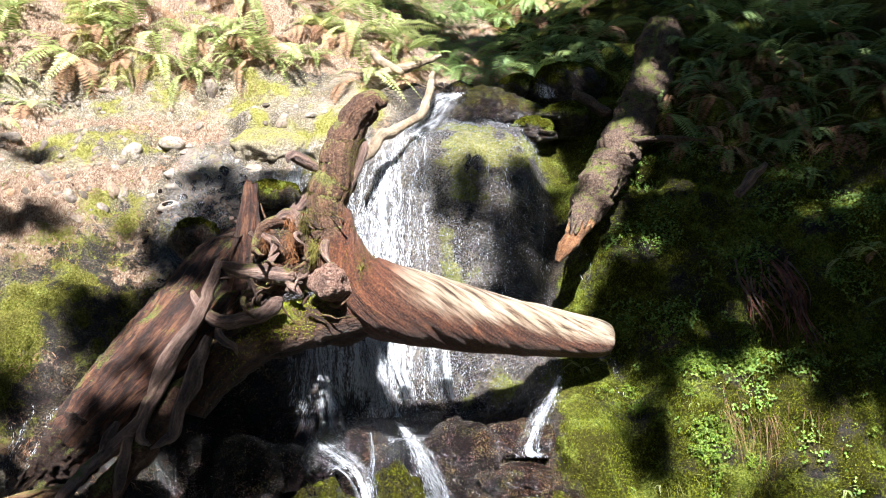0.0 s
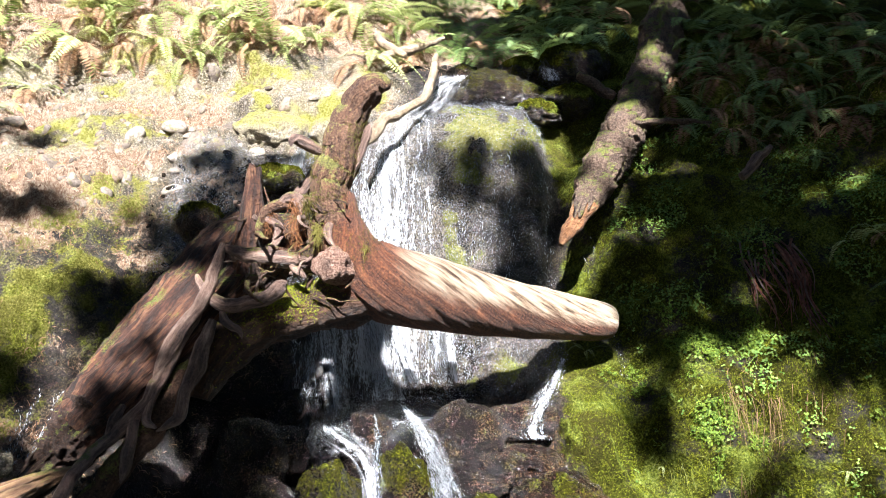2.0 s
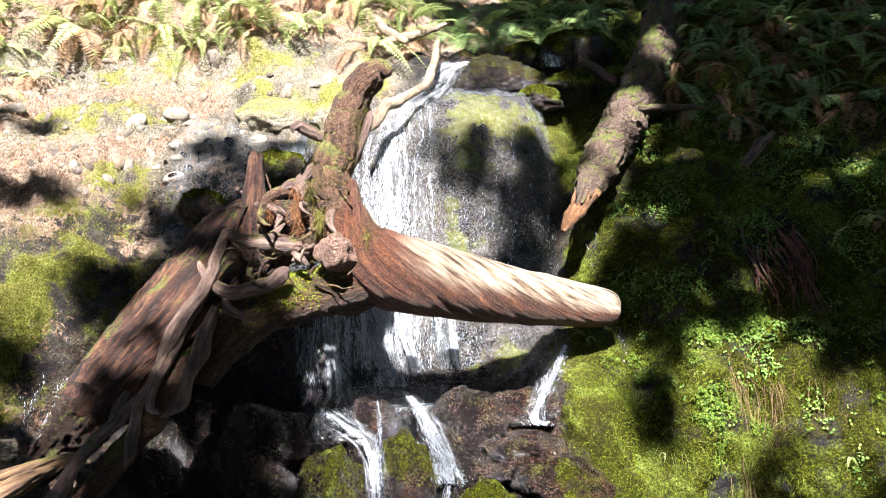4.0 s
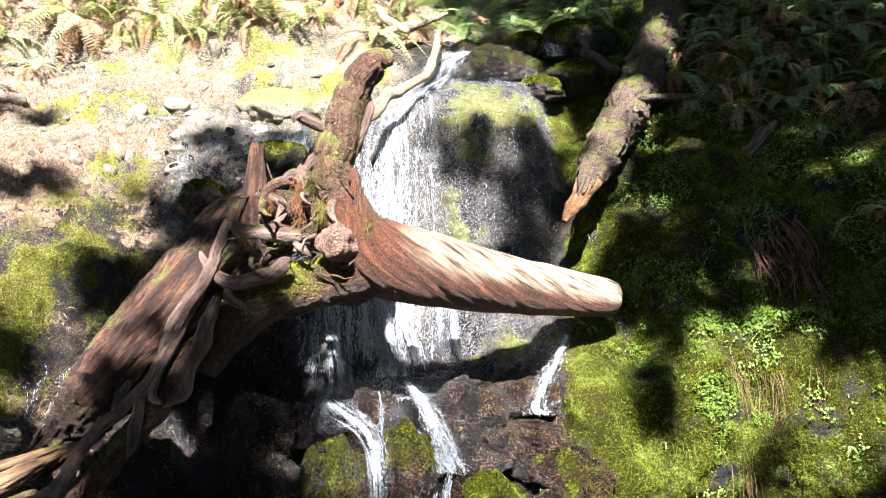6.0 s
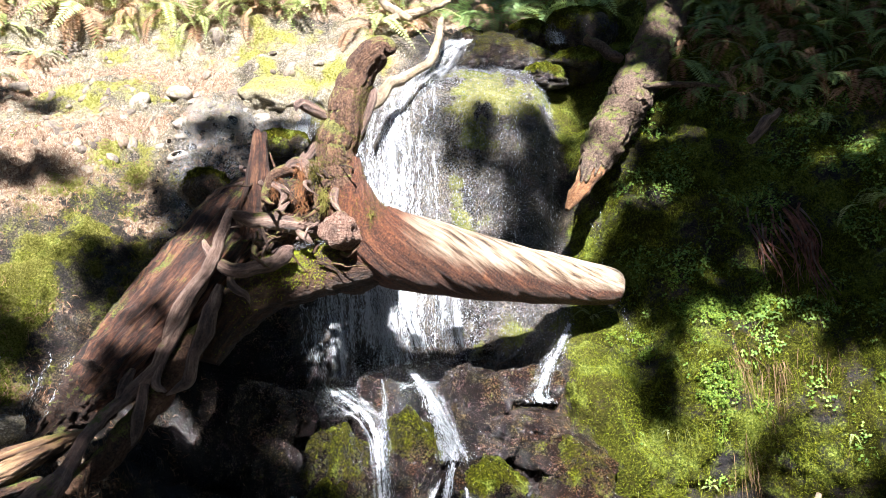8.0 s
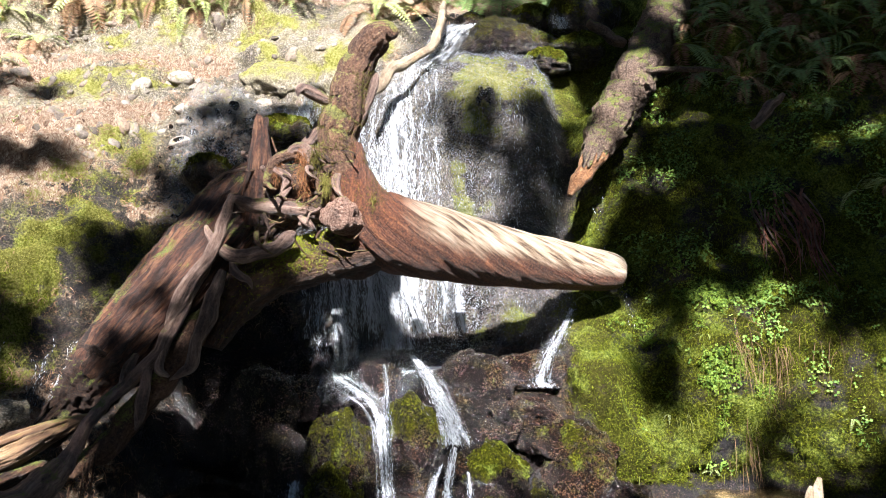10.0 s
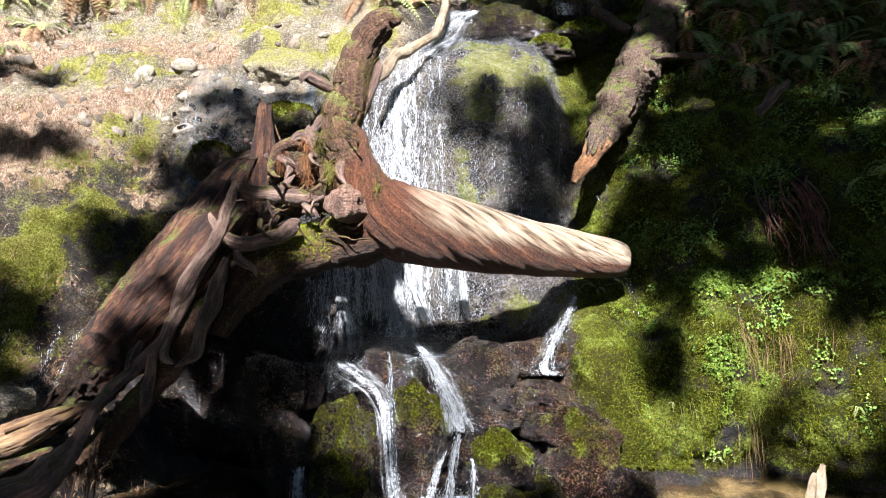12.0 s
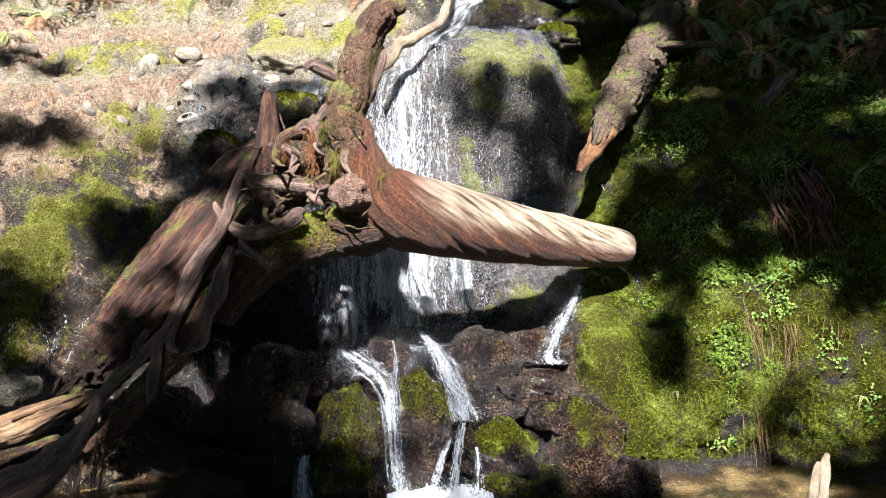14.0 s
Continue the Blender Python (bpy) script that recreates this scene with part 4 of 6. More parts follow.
broken = part("broken_end", limb("broken_end", [(1.519, 6.98, 2.85, 0.107), (1.362, 6.76, 2.608, 0.09), (1.223, 6.62, 2.411, 0.065), (1.128, 6.55, 2.283, 0.037), (1.09, 6.52, 2.216, 0.018)], ORANGE_WOOD, 48, 0.008, 0.3, 0.5, seed=23.0, knobs=0.5, crumb=0.15, ragged=0.1), log, "splintered orange wood end")

for k, (x, z) in enumerate(((1.30, 2.5), (1.24, 2.44))):
    part("splinter", limb("splinter", [(x, 6.68, z, 0.016), (x - 0.005, 6.63, z - 0.06, 0.011), (x - 0.02, 6.6, z - 0.13, 0.002)], (BLEACHED, ORANGE_WOOD)[k], 8, 0.02, 0.2, seed=25.0 + k), broken)

# ---- driftwood at the foot of the stump, stub in the pool ----
drift = thing("driftwood_log", (-2.28, 4.5, 0.501), "split weathered driftwood log under the roots", "log")
part("log_body", limb("log_body", [(-2.753, 4.4, 0.51, 0.123), (-2.406, 4.5, 0.589, 0.12), (-2.17, 4.6, 0.689, 0.08), (-1.993, 4.7, 0.768, 0.026)], PALE_WOOD, 60, 0.012, 0.3, 0.3, 0.7, seed=31.0, grooves=1.2), drift)
part("split_piece", limb("split_piece", [(-2.722, 4.45, 0.373, 0.084), (-2.374, 4.5, 0.46, 0.076), (-2.162, 4.55, 0.533, 0.025)], RED_WOOD, 44, 0.012, 0.3, 0.3, 0.7, seed=32.0, grooves=1.2), drift, "dark split underside")
part("split_piece", limb("split_piece", [(-2.363, 4.42, 0.669, 0.025), (-2.195, 4.52, 0.73, 0.028), (-2.073, 4.6, 0.766, 0.013)], PALE_WOOD, 16, 0.02, 0.3, 0.3, 0.5, seed=34.0, grooves=1.0), drift)
stub = thing("wood_stub", (2.112, 4.6, 0), "bleached splintered wood stub standing in the pool", "driftwood")
part("splinter", limb("splinter", [(2.099, 4.6, -0.055, 0.064), (2.131, 4.6, 0.171, 0.052), (2.163, 4.6, 0.316, 0.035), (2.189, 4.6, 0.435, 0.013)], BLEACHED, 28, 0.01, 0.35, 0.3, 0.5, seed=33.0, grooves=1.0), stub)
part("splinter", limb("splinter", [(2.083, 4.58, -0.047, 0.048), (2.103, 4.58, 0.193, 0.035), (2.122, 4.58, 0.347, 0.022), (2.131, 4.58, 0.392, 0.01)], BLEACHED, 20, 0.01, 0.35, 0.3, 0.5, seed=35.0, grooves=1.0), stub)

# ---- water ----
pool = new("water", mesh_of("water", [(-4, 2.4, 0), (5.2, 2.4, 0), (5.2, 6.6, 0), (-4, 6.6, 0)], [(0, 1, 2, 3)], POOL))
pool.visible_shadow = False
tagged(pool, "shallow clear brown pool below the cascade", "water", kind="structure")


def water_sheet(x0, x1, z0, z1, amount, lift, seed, shape=None, material=FALLS):
    """A sheet of falling water that follows the rock between two heights."""
    c0, c1 = (int(np.argmin(np.abs(COL_X - v))) for v in (x0, x1))
    mid = G[:, (c0 + c1) // 2, 2]
    r0, r1 = (FIRST_ROW + int(np.argmax(mid[FIRST_ROW:] >= v)) for v in (z0, z1))
    p, n = G[r0:r1 + 1, c0:c1 + 1].copy(), GN[r0:r1 + 1, c0:c1 + 1]
    rows, cols = p.shape[:2]
    along = np.concatenate([np.zeros((1, cols)), np.cumsum(np.linalg.norm(np.diff(p, axis=0), axis=2), axis=0)])
    q = p.reshape(-1, 3)
    out = lift * (1 + 0.6 * fbm(q * np.array([3, 1, 0.6]) + seed, 5, 3))
    u = np.linspace(-1, 1, cols)[None] * np.ones((rows, 1))
    v = np.linspace(0, 1, rows)[:, None] * np.ones((1, cols))
    dens = amount * step(0, 0.2, 1 - np.abs(u)) * step(0, 0.06, v) * step(0, 0.06, 1 - v) * (0.9 + 0.45 * fbm(np.stack([q[:, 0] * 6, q[:, 2] * 0.6, q[:, 1]], 1) + seed, 1, 3).reshape(rows, cols))
    if shape:
        dens = dens * shape(p[..., 0], p[..., 2])
    flow = np.stack([q[:, 0] + seed, along.ravel(), dens.ravel()], 1)
    q = q + n.reshape(-1, 3) * out[:, None]
    ob = new("water", mesh_of("water", q, grid_faces(rows, cols), material, {"flow": flow}))
    return tagged(ob, "white water falling in broken strands over rock", "waterfall", kind="structure")


def strand(line, half, amount, seed):
    """A thin curved strip of water along a line of places, three places across."""
    n = len(line)
    side = np.cross(np.gradient(line, axis=0), (0.1, -1.0, 0.25))
    side /= np.maximum(np.linalg.norm(side, axis=1, keepdims=True), 1e-6)
    v = np.linspace(0, 1, n)
    w = half * (0.45 + 0.55 * step(0, 0.3, v) * step(0, 0.25, 1 - v)) * (1 + 0.5 * fbm(line + seed, 9, 2))
    along = np.concatenate([[0], np.cumsum(np.linalg.norm(np.diff(line, axis=0), axis=1))])
    edge = np.array([-1.0, 0.0, 1.0])
    p = line[:, None] + edge[None, :, None] * side[:, None] * w[:, None, None]
    p[:, 1, 1] -= half * 0.8
    dens = amount * (1.0 - 0.45 * edge ** 2)[None] * (1 + 0.45 * fbm(line * np.array([3, 1, 1]) + seed, 3.5, 3))[:, None]
    flow = np.stack([edge[None] * w[:, None] + seed, np.repeat(along[:, None], 3, 1), dens], 2)
    return p.reshape(-1, 3), flow.reshape(-1, 3)


def joined_strips(strips, cols):
    v, f, faces, k = [], [], [], 0
    for p, flow in strips:
        faces.append(grid_faces(len(p) // cols, cols) + k)
        v.append(p)
        f.append(flow)
        k += len(p)
    return np.concatenate(v), np.concatenate(f), np.concatenate(faces)


def drop_mesh(name, at, way, length, width):
    """Spindle-shaped drops of white water, drawn out along their way."""
    n = len(at)
    way = way / np.maximum(np.linalg.norm(way, axis=1, keepdims=True), 1e-6)
    a = np.cross(way, (0.3, 1.0, 0.2))
    a /= np.maximum(np.linalg.norm(a, axis=1, keepdims=True), 1e-6)
    b = np.cross(way, a)
    l, w = length[:, None], width[:, None]
    ring = [at + (a * math.cos(k) + b * math.sin(k)) * w - way * l * 0.1 for k in (0.5, 2.6, 4.7)]
    v = np.stack([at - way * l * 0.5, *ring, at + way * l * 0.5], 1).reshape(-1, 3)
    face = np.array([(0, 2, 1), (0, 3, 2), (0, 1, 3), (4, 1, 2), (4, 2, 3), (4, 3, 1)])
    return mesh_of(name, v, (np.arange(n)[:, None, None] * 5 + face[None]).reshape(-1, 3), FOAM)


def run_drops(c, w, n, seed, clumpy=0.5):
    """Places and ways of n drops along a line c with half widths w."""
    way = np.gradient(c, axis=0)
    k = rng.randint(0, len(c) - 1, n * 3)
    f = rng.rand(n * 3, 1)
    o = rng.normal(0, 0.42, n * 3)
    at = c[k] * (1 - f) + c[k + 1] * f
    p = at + (o * w[k])[:, None] * np.array([1.0, 0.1, 0.0])
    lines = fbm(np.column_stack([o * 4.5 + seed, k * 0.035, o * 0 + seed]), 1.0, 3, 0.7)
    ok = rng.rand(n * 3) < step(-0.25, 0.35, lines + clumpy * (0.5 - np.abs(o)))
    p, d = p[ok][:n], way[k][ok][:n]
    d = d / np.maximum(np.linalg.norm(d, axis=1, keepdims=True), 1e-6) + rng.normal(0, 0.16, d.shape)
    return p - np.column_stack([np.zeros(len(p)), rng.uniform(0.0, 0.06, len(p)), np.zeros(len(p))]), d


def water_run(points, amount, seed):
    """White water along points (x, y, z, half width): a thin veil with many drops in it."""
    line = glide(points, 80)
    c, w = line[:, :3] - (0, 0.1, 0), line[:, 3]
    strips = []
    for k in range(9):
        o = rng.uniform(-0.8, 0.8)
        drift = fbm(np.column_stack([np.linspace(0, 5, 80), np.full(80, k * 3.1 + seed), np.zeros(80)]), 1.0, 3)
        q = c + ((o + 0.45 * drift) * w)[:, None] * np.array([1.0, 0.12, 0.0]) - np.array([0, 0.02 * (1 - o * o), 0])
        strips.append(strand(q, w.mean() * rng.uniform(0.25, 0.5), amount * rng.uniform(0.40, 0.62), seed + k * 1.7))
    v, flow, faces = joined_strips(strips, 3)
    ob = new("water", mesh_of("water", v, faces, CASCADE, {"flow": flow}))
    tagged(ob, "white run of water between the boulders", "cascade", kind="structure")
    length = np.linalg.norm(np.diff(c, axis=0), axis=1).sum()
    n = int(min(7000 * max(amount - 0.6, 0.06) * 2.2 * length * w.mean() / 0.1 * 1.2, 3200))
    p, d = run_drops(c, w * np.linspace(0.8, 1.25, 80), n, seed)
    size = rng.gamma(2.0, 0.5, len(p))
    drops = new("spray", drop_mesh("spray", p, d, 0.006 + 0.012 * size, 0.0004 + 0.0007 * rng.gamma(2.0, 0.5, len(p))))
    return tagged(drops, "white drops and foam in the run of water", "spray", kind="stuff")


def fall_strands(n, x0, half, z_top, z_low, lean, wide, amount, label, drops=0):
    """Veils and drops that run down the rock face from one height to another."""
    strips, p, d = [], [], []
    for k in range(n):
        x = rng.normal(x0, half)
        top, low = z_top + rng.uniform(-0.5, 0.0) * (z_top - z_low), z_low + rng.uniform(0.0, 0.35) * (z_top - z_low)
        zs = np.arange(top, low, -0.045)
        if len(zs) < 6:
            continue
        bend = 0.05 * fbm(np.column_stack([zs * 2.2, np.full(len(zs), k * 2.9), np.zeros(len(zs))]), 1.0, 3)
        q = []
        for z, b in zip(zs, bend):
            at, out = on_bank(x + b + lean * (z_top - z), z)
            q.append(at + out * 0.03 - Vector((0, 0.02, 0)))
        q = np.array(q)
        q[1:-1] = (q[:-2] + q[1:-1] + q[2:]) / 3
        strips.append(strand(q, rng.uniform(0.35, 1.0) * wide, amount * rng.uniform(0.75, 1.2), k * 1.3))
        if drops:
            a, b = run_drops(q, np.full(len(q), rng.uniform(0.012, 0.05)), int(drops * len(zs) / 40), k * 3.7, 0.3)
            p.append(a)
            d.append(b)
    v, flow, faces = joined_strips(strips, 3)
    tagged(new("water", mesh_of("water", v, faces, CASCADE, {"flow": flow})), label, "waterfall", kind="structure")
    if drops:
        p, d = np.concatenate(p), np.concatenate(d)
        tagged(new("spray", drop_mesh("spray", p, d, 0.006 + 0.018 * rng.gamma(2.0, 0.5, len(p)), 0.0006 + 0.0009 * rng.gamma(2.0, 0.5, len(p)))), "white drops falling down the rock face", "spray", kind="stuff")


water_sheet(-1.0, 1.2, 0.9, 3.75, 1.0, 0.03, 0.0, lambda x, z: 0.38 + 0.18 * hump(x, -0.5, 0.42) * (1 - step(1.7, 2.0, z)) + 0.5 * hump(x, -0.3 - 0.03 * (z - 2.2), 0.42) * step(0.9, 1.4, z) + 0.25 * hump(x, 0.83 + 0.05 * (2 - z), 0.07) + 0.25 * hump(x, 0.1, 0.05) * (1 - step(1.8, 2.0, z)))
water_sheet(-2.3, -0.85, 1.9, 3.15, 0.6, 0.02, 7.0, None, TRICKLE)
fall_strands(60, -0.40, 0.17, 3.35, 1.0, -0.01, 0.03, 0.55, "white strands of the main fall", 330)
fall_strands(54, -0.52, 0.24, 1.8, 0.95, 0.06, 0.03, 0.5, "white strands at the foot of the fall", 420)
fall_strands(34, 0.4, 0.42, 3.3, 1.0, 0.03, 0.008, 0.5, "thin trickles over the wet rock face", 34)
fall_strands(12, -1.25, 0.2, 3.2, 2.6, 0.02, 0.02, 0.6, "trickles behind the stump", 200)
fall_strands(14, -2.85, 0.25, 1.15, 0.5, 0.02, 0.008, 0.6, "trickles down the wet bank beside the stump", 120)
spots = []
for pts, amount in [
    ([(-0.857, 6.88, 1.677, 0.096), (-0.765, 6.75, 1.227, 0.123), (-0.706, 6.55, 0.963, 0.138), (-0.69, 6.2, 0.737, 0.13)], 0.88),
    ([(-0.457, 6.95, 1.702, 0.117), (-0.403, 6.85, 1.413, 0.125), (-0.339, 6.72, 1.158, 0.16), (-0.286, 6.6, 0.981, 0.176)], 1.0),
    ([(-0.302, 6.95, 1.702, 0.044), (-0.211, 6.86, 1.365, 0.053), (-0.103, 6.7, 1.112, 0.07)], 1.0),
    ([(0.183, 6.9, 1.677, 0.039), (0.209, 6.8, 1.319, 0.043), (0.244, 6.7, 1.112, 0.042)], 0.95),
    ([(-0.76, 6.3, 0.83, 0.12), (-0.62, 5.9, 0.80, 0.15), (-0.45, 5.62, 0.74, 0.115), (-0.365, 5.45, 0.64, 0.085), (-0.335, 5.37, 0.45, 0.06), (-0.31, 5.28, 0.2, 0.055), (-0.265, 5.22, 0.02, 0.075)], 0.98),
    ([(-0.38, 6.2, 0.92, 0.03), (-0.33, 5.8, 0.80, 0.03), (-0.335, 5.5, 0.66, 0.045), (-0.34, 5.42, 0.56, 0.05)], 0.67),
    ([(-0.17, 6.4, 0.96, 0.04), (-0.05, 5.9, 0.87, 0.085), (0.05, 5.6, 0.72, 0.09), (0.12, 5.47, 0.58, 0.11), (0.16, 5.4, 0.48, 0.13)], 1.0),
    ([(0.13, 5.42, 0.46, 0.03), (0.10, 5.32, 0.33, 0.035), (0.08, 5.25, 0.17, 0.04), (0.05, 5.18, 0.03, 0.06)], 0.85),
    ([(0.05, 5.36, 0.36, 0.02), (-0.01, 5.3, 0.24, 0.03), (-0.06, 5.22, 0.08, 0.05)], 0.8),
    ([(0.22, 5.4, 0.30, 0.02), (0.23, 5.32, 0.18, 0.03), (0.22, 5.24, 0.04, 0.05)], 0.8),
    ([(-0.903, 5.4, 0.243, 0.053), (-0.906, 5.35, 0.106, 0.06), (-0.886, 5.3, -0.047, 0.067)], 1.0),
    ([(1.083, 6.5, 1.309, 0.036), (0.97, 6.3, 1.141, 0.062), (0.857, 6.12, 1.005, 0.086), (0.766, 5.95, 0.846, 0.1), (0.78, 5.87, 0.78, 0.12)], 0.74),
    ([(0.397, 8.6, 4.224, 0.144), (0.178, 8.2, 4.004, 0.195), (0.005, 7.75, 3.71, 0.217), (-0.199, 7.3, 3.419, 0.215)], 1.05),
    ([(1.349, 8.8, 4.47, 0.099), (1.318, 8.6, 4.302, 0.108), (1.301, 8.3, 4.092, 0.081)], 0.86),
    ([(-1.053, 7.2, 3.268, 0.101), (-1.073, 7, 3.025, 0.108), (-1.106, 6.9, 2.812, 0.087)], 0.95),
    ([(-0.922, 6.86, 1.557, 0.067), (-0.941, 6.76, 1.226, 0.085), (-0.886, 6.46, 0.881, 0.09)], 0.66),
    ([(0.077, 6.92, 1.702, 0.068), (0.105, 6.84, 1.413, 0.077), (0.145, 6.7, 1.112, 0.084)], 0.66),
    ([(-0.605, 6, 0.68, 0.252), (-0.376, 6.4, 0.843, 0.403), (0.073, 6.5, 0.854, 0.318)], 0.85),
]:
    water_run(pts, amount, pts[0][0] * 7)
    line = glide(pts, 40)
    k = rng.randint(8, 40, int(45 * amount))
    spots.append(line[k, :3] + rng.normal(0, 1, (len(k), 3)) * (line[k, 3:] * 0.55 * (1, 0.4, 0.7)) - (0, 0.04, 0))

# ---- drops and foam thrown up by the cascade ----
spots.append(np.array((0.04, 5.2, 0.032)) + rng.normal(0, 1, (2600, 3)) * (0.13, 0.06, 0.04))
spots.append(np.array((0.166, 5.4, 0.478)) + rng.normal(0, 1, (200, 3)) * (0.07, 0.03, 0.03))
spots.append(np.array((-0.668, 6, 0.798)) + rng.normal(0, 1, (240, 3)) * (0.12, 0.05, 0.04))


froth = np.column_stack([rng.uniform(-0.36, 0.32, 14000), rng.uniform(5.04, 5.26, 14000), np.zeros(14000)])
rise = fbm(froth + 3, 7.0, 3) * 0.5 + 0.5
froth[:, 2] = 0.005 + rng.rand(14000) ** 1.6 * 0.13 * step(0.25, 0.75, rise) * hump(froth[:, 0], 0.05, 0.26)
froth = froth[rng.rand(14000) < step(0.3, 0.6, rise)]
tagged(new("foam", drop_mesh("foam", froth, rng.normal(0, 1, froth.shape) + (0, 0, 0.8), 0.004 + 0.009 * rng.gamma(2.0, 0.5, len(froth)), 0.001 + 0.0016 * rng.gamma(2.0, 0.5, len(froth)))), "heaped white foam where the cascade meets the pool", "foam", kind="stuff")

# ---- boulders of the cascade and loose stones ----
moss_spots = []


def boulder(x, y, z, sx, sy, sz, label, group, moss=0.4, wet=1.0, pale=0.0, tilt=0.0, rough=0.3, yellow=0.0, breaks=7, rust=0.0):
    ob = new("boulder", boulder_mesh("boulder", (sx, sy, sz), GROUND, rng.rand() * 60, rough, 5, moss, wet, pale, yellow, breaks, rust))
    ob.matrix_world = m = pose(x, y, z, rng.uniform(-12, 12), tilt, rng.uniform(-25, 25))
    # white specks on the wet boulder stand in for its glints
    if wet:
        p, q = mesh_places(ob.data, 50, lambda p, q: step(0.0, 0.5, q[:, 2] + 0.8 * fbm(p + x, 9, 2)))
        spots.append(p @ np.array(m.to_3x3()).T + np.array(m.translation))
    if moss > 0.3:
        p, q = mesh_places(ob.data, int(110 * moss), lambda p, q: step(0.3, 0.8, q[:, 2] + 0.9 * fbm(p + x, 7, 3)) * 0.8)
        turn = np.array(m.to_3x3())
        moss_spots.append((p @ turn.T + np.array(m.translation), q @ turn.T))
    return tagged(ob, label, "boulder", group)


MOSSY = "wet dark boulder with a mossy top in the cascade"
BROWN = "wet brown boulder in the cascade"
for (x, y, z), (sx, sy, sz), moss, tilt in [
    ((-0.68, 5.65, 0.22), (0.23, 0.26, 0.38), 0.6, 8), ((-0.656, 5.45, 0.04), (0.2, 0.2, 0.26), 0.7, 0), ((-0.153, 5.6, 0.428), (0.17, 0.2, 0.24), 0.6, -4),
    ((-0.169, 5.5, 0.103), (0.17, 0.2, 0.2), 0.3, 0), ((0.263, 6.15, 0.701), (0.26, 0.28, 0.24), 0.1, 10), ((-0.408, 6.2, 0.693), (0.17, 0.22, 0.2), 0.05, 0),
    ((0.427, 5.5, 0.218), (0.22, 0.24, 0.2), 0.8, -8), ((0.453, 5.35, -0.044), (0.24, 0.22, 0.2), 0.55, 0), ((0.733, 5.95, 0.563), (0.33, 0.25, 0.13), 0.3, 6),
    ((0.994, 5.55, 0.206), (0.2, 0.22, 0.3), 0.55, 12), ((0.909, 5.75, 0.437), (0.36, 0.24, 0.1), 0.35, 4), ((-0.995, 5.6, 0.232), (0.17, 0.2, 0.26), 0.1, -6),
    ((-1.214, 5.9, 0.572), (0.2, 0.2, 0.26), 0.1, 5), ((-1.033, 6.05, 0.673), (0.15, 0.18, 0.16), 0.0, 0), ((1.243, 5.45, 0.04), (0.18, 0.2, 0.17), 0.15, 18),
    ((0.754, 6.3, 0.811), (0.3, 0.2, 0.12), 0.25, -4), ((0.065, 5.8, 0.549), (0.14, 0.16, 0.12), 0.0, 0),
    ((0.179, 5.55, 0.303), (0.1, 0.14, 0.1), 0.2, 0), ((0.703, 5.4, 0.017), (0.13, 0.16, 0.16), 0.5, 0), ((0.306, 5.75, 0.477), (0.2, 0.18, 0.1), 0.05, 6),
]:
    boulder(x, y - 0.07, z, sx * 1.08, sy * 1.1, sz * 1.08, MOSSY if moss > 0.25 else BROWN, "cascade boulders", moss * 0.66, 1.0, 0.0, tilt, 0.26, breaks=4, rust=0.5 if x > 0.6 and z > 0.15 else 0.06)
for (x, y, z), (sx, sy, sz), moss in [
    ((0.75, 8.3, 3.9), (0.42, 0.3, 0.24), 0.15), ((1.104, 7.85, 3.66), (0.2, 0.2, 0.1), 0.7), ((1.433, 8, 3.817), (0.24, 0.24, 0.14), 0.85),
    ((1.053, 8.8, 4.365), (0.22, 0.22, 0.14), 0.8), ((1.619, 8.7, 4.376), (0.3, 0.25, 0.25), 0.85), ((-1.843, 6.6, 2.413), (0.15, 0.15, 0.15), 0.5), ((-1.238, 6.7, 2.753), (0.2, 0.18, 0.14), 0.9), ((0.402, 8.7, 4.254), (0.16, 0.2, 0.12), 0.2),
]:
    boulder(x, y, z, sx * 1.1, sy, sz * 1.1, "rounded mossy boulder at the brow of the fall", "brow boulders", min(moss + 0.2, 1.0), 0.8, rough=0.2, breaks=0)
boulder(-2.664, 4.95, 0.731, 0.2, 0.15, 0.06, "flat pale grey stone above the driftwood", "pale slabs", 0.0, 0.0, 0.8, rough=0.16)
for (x, y, z), (sx, sy, sz) in [((-1.4, 8.05, 3.44), (0.5, 0.34, 0.24)), ((-0.9, 7.9, 3.36), (0.3, 0.26, 0.2))]:
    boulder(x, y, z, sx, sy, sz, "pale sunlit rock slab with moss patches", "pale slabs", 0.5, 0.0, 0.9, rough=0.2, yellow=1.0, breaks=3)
stone_mesh = [boulder_mesh("stone", (1, 1, 0.7), STONE, 80 + 3.3 * k, 0.16, 3) for k in range(6)]
wet_mesh = [boulder_mesh("stone", (1, 1, 0.7), GROUND, 120 + 3.3 * k, 0.16, 3, 0.0, 1.0, 0.0) for k in range(4)]


def bank_stone(x, z, size, kind, label, group):
    at, out = on_bank(x, z)
    ob = new("stone", kind[rng.randint(len(kind))])
    flat = out.to_track_quat("Z", "Y").to_matrix() @ Euler((*rng.uniform(-0.3, 0.3, 2), rng.uniform(0, 6.28))).to_matrix()
    ob.matrix_world = Matrix.LocRotScale(at - out * size * rng.uniform(0.15, 0.42), flat.to_quaternion(), (size, size * rng.uniform(0.6, 0.95), size * rng.uniform(0.45, 0.75)))
    tagged(ob, label, "stone", group)


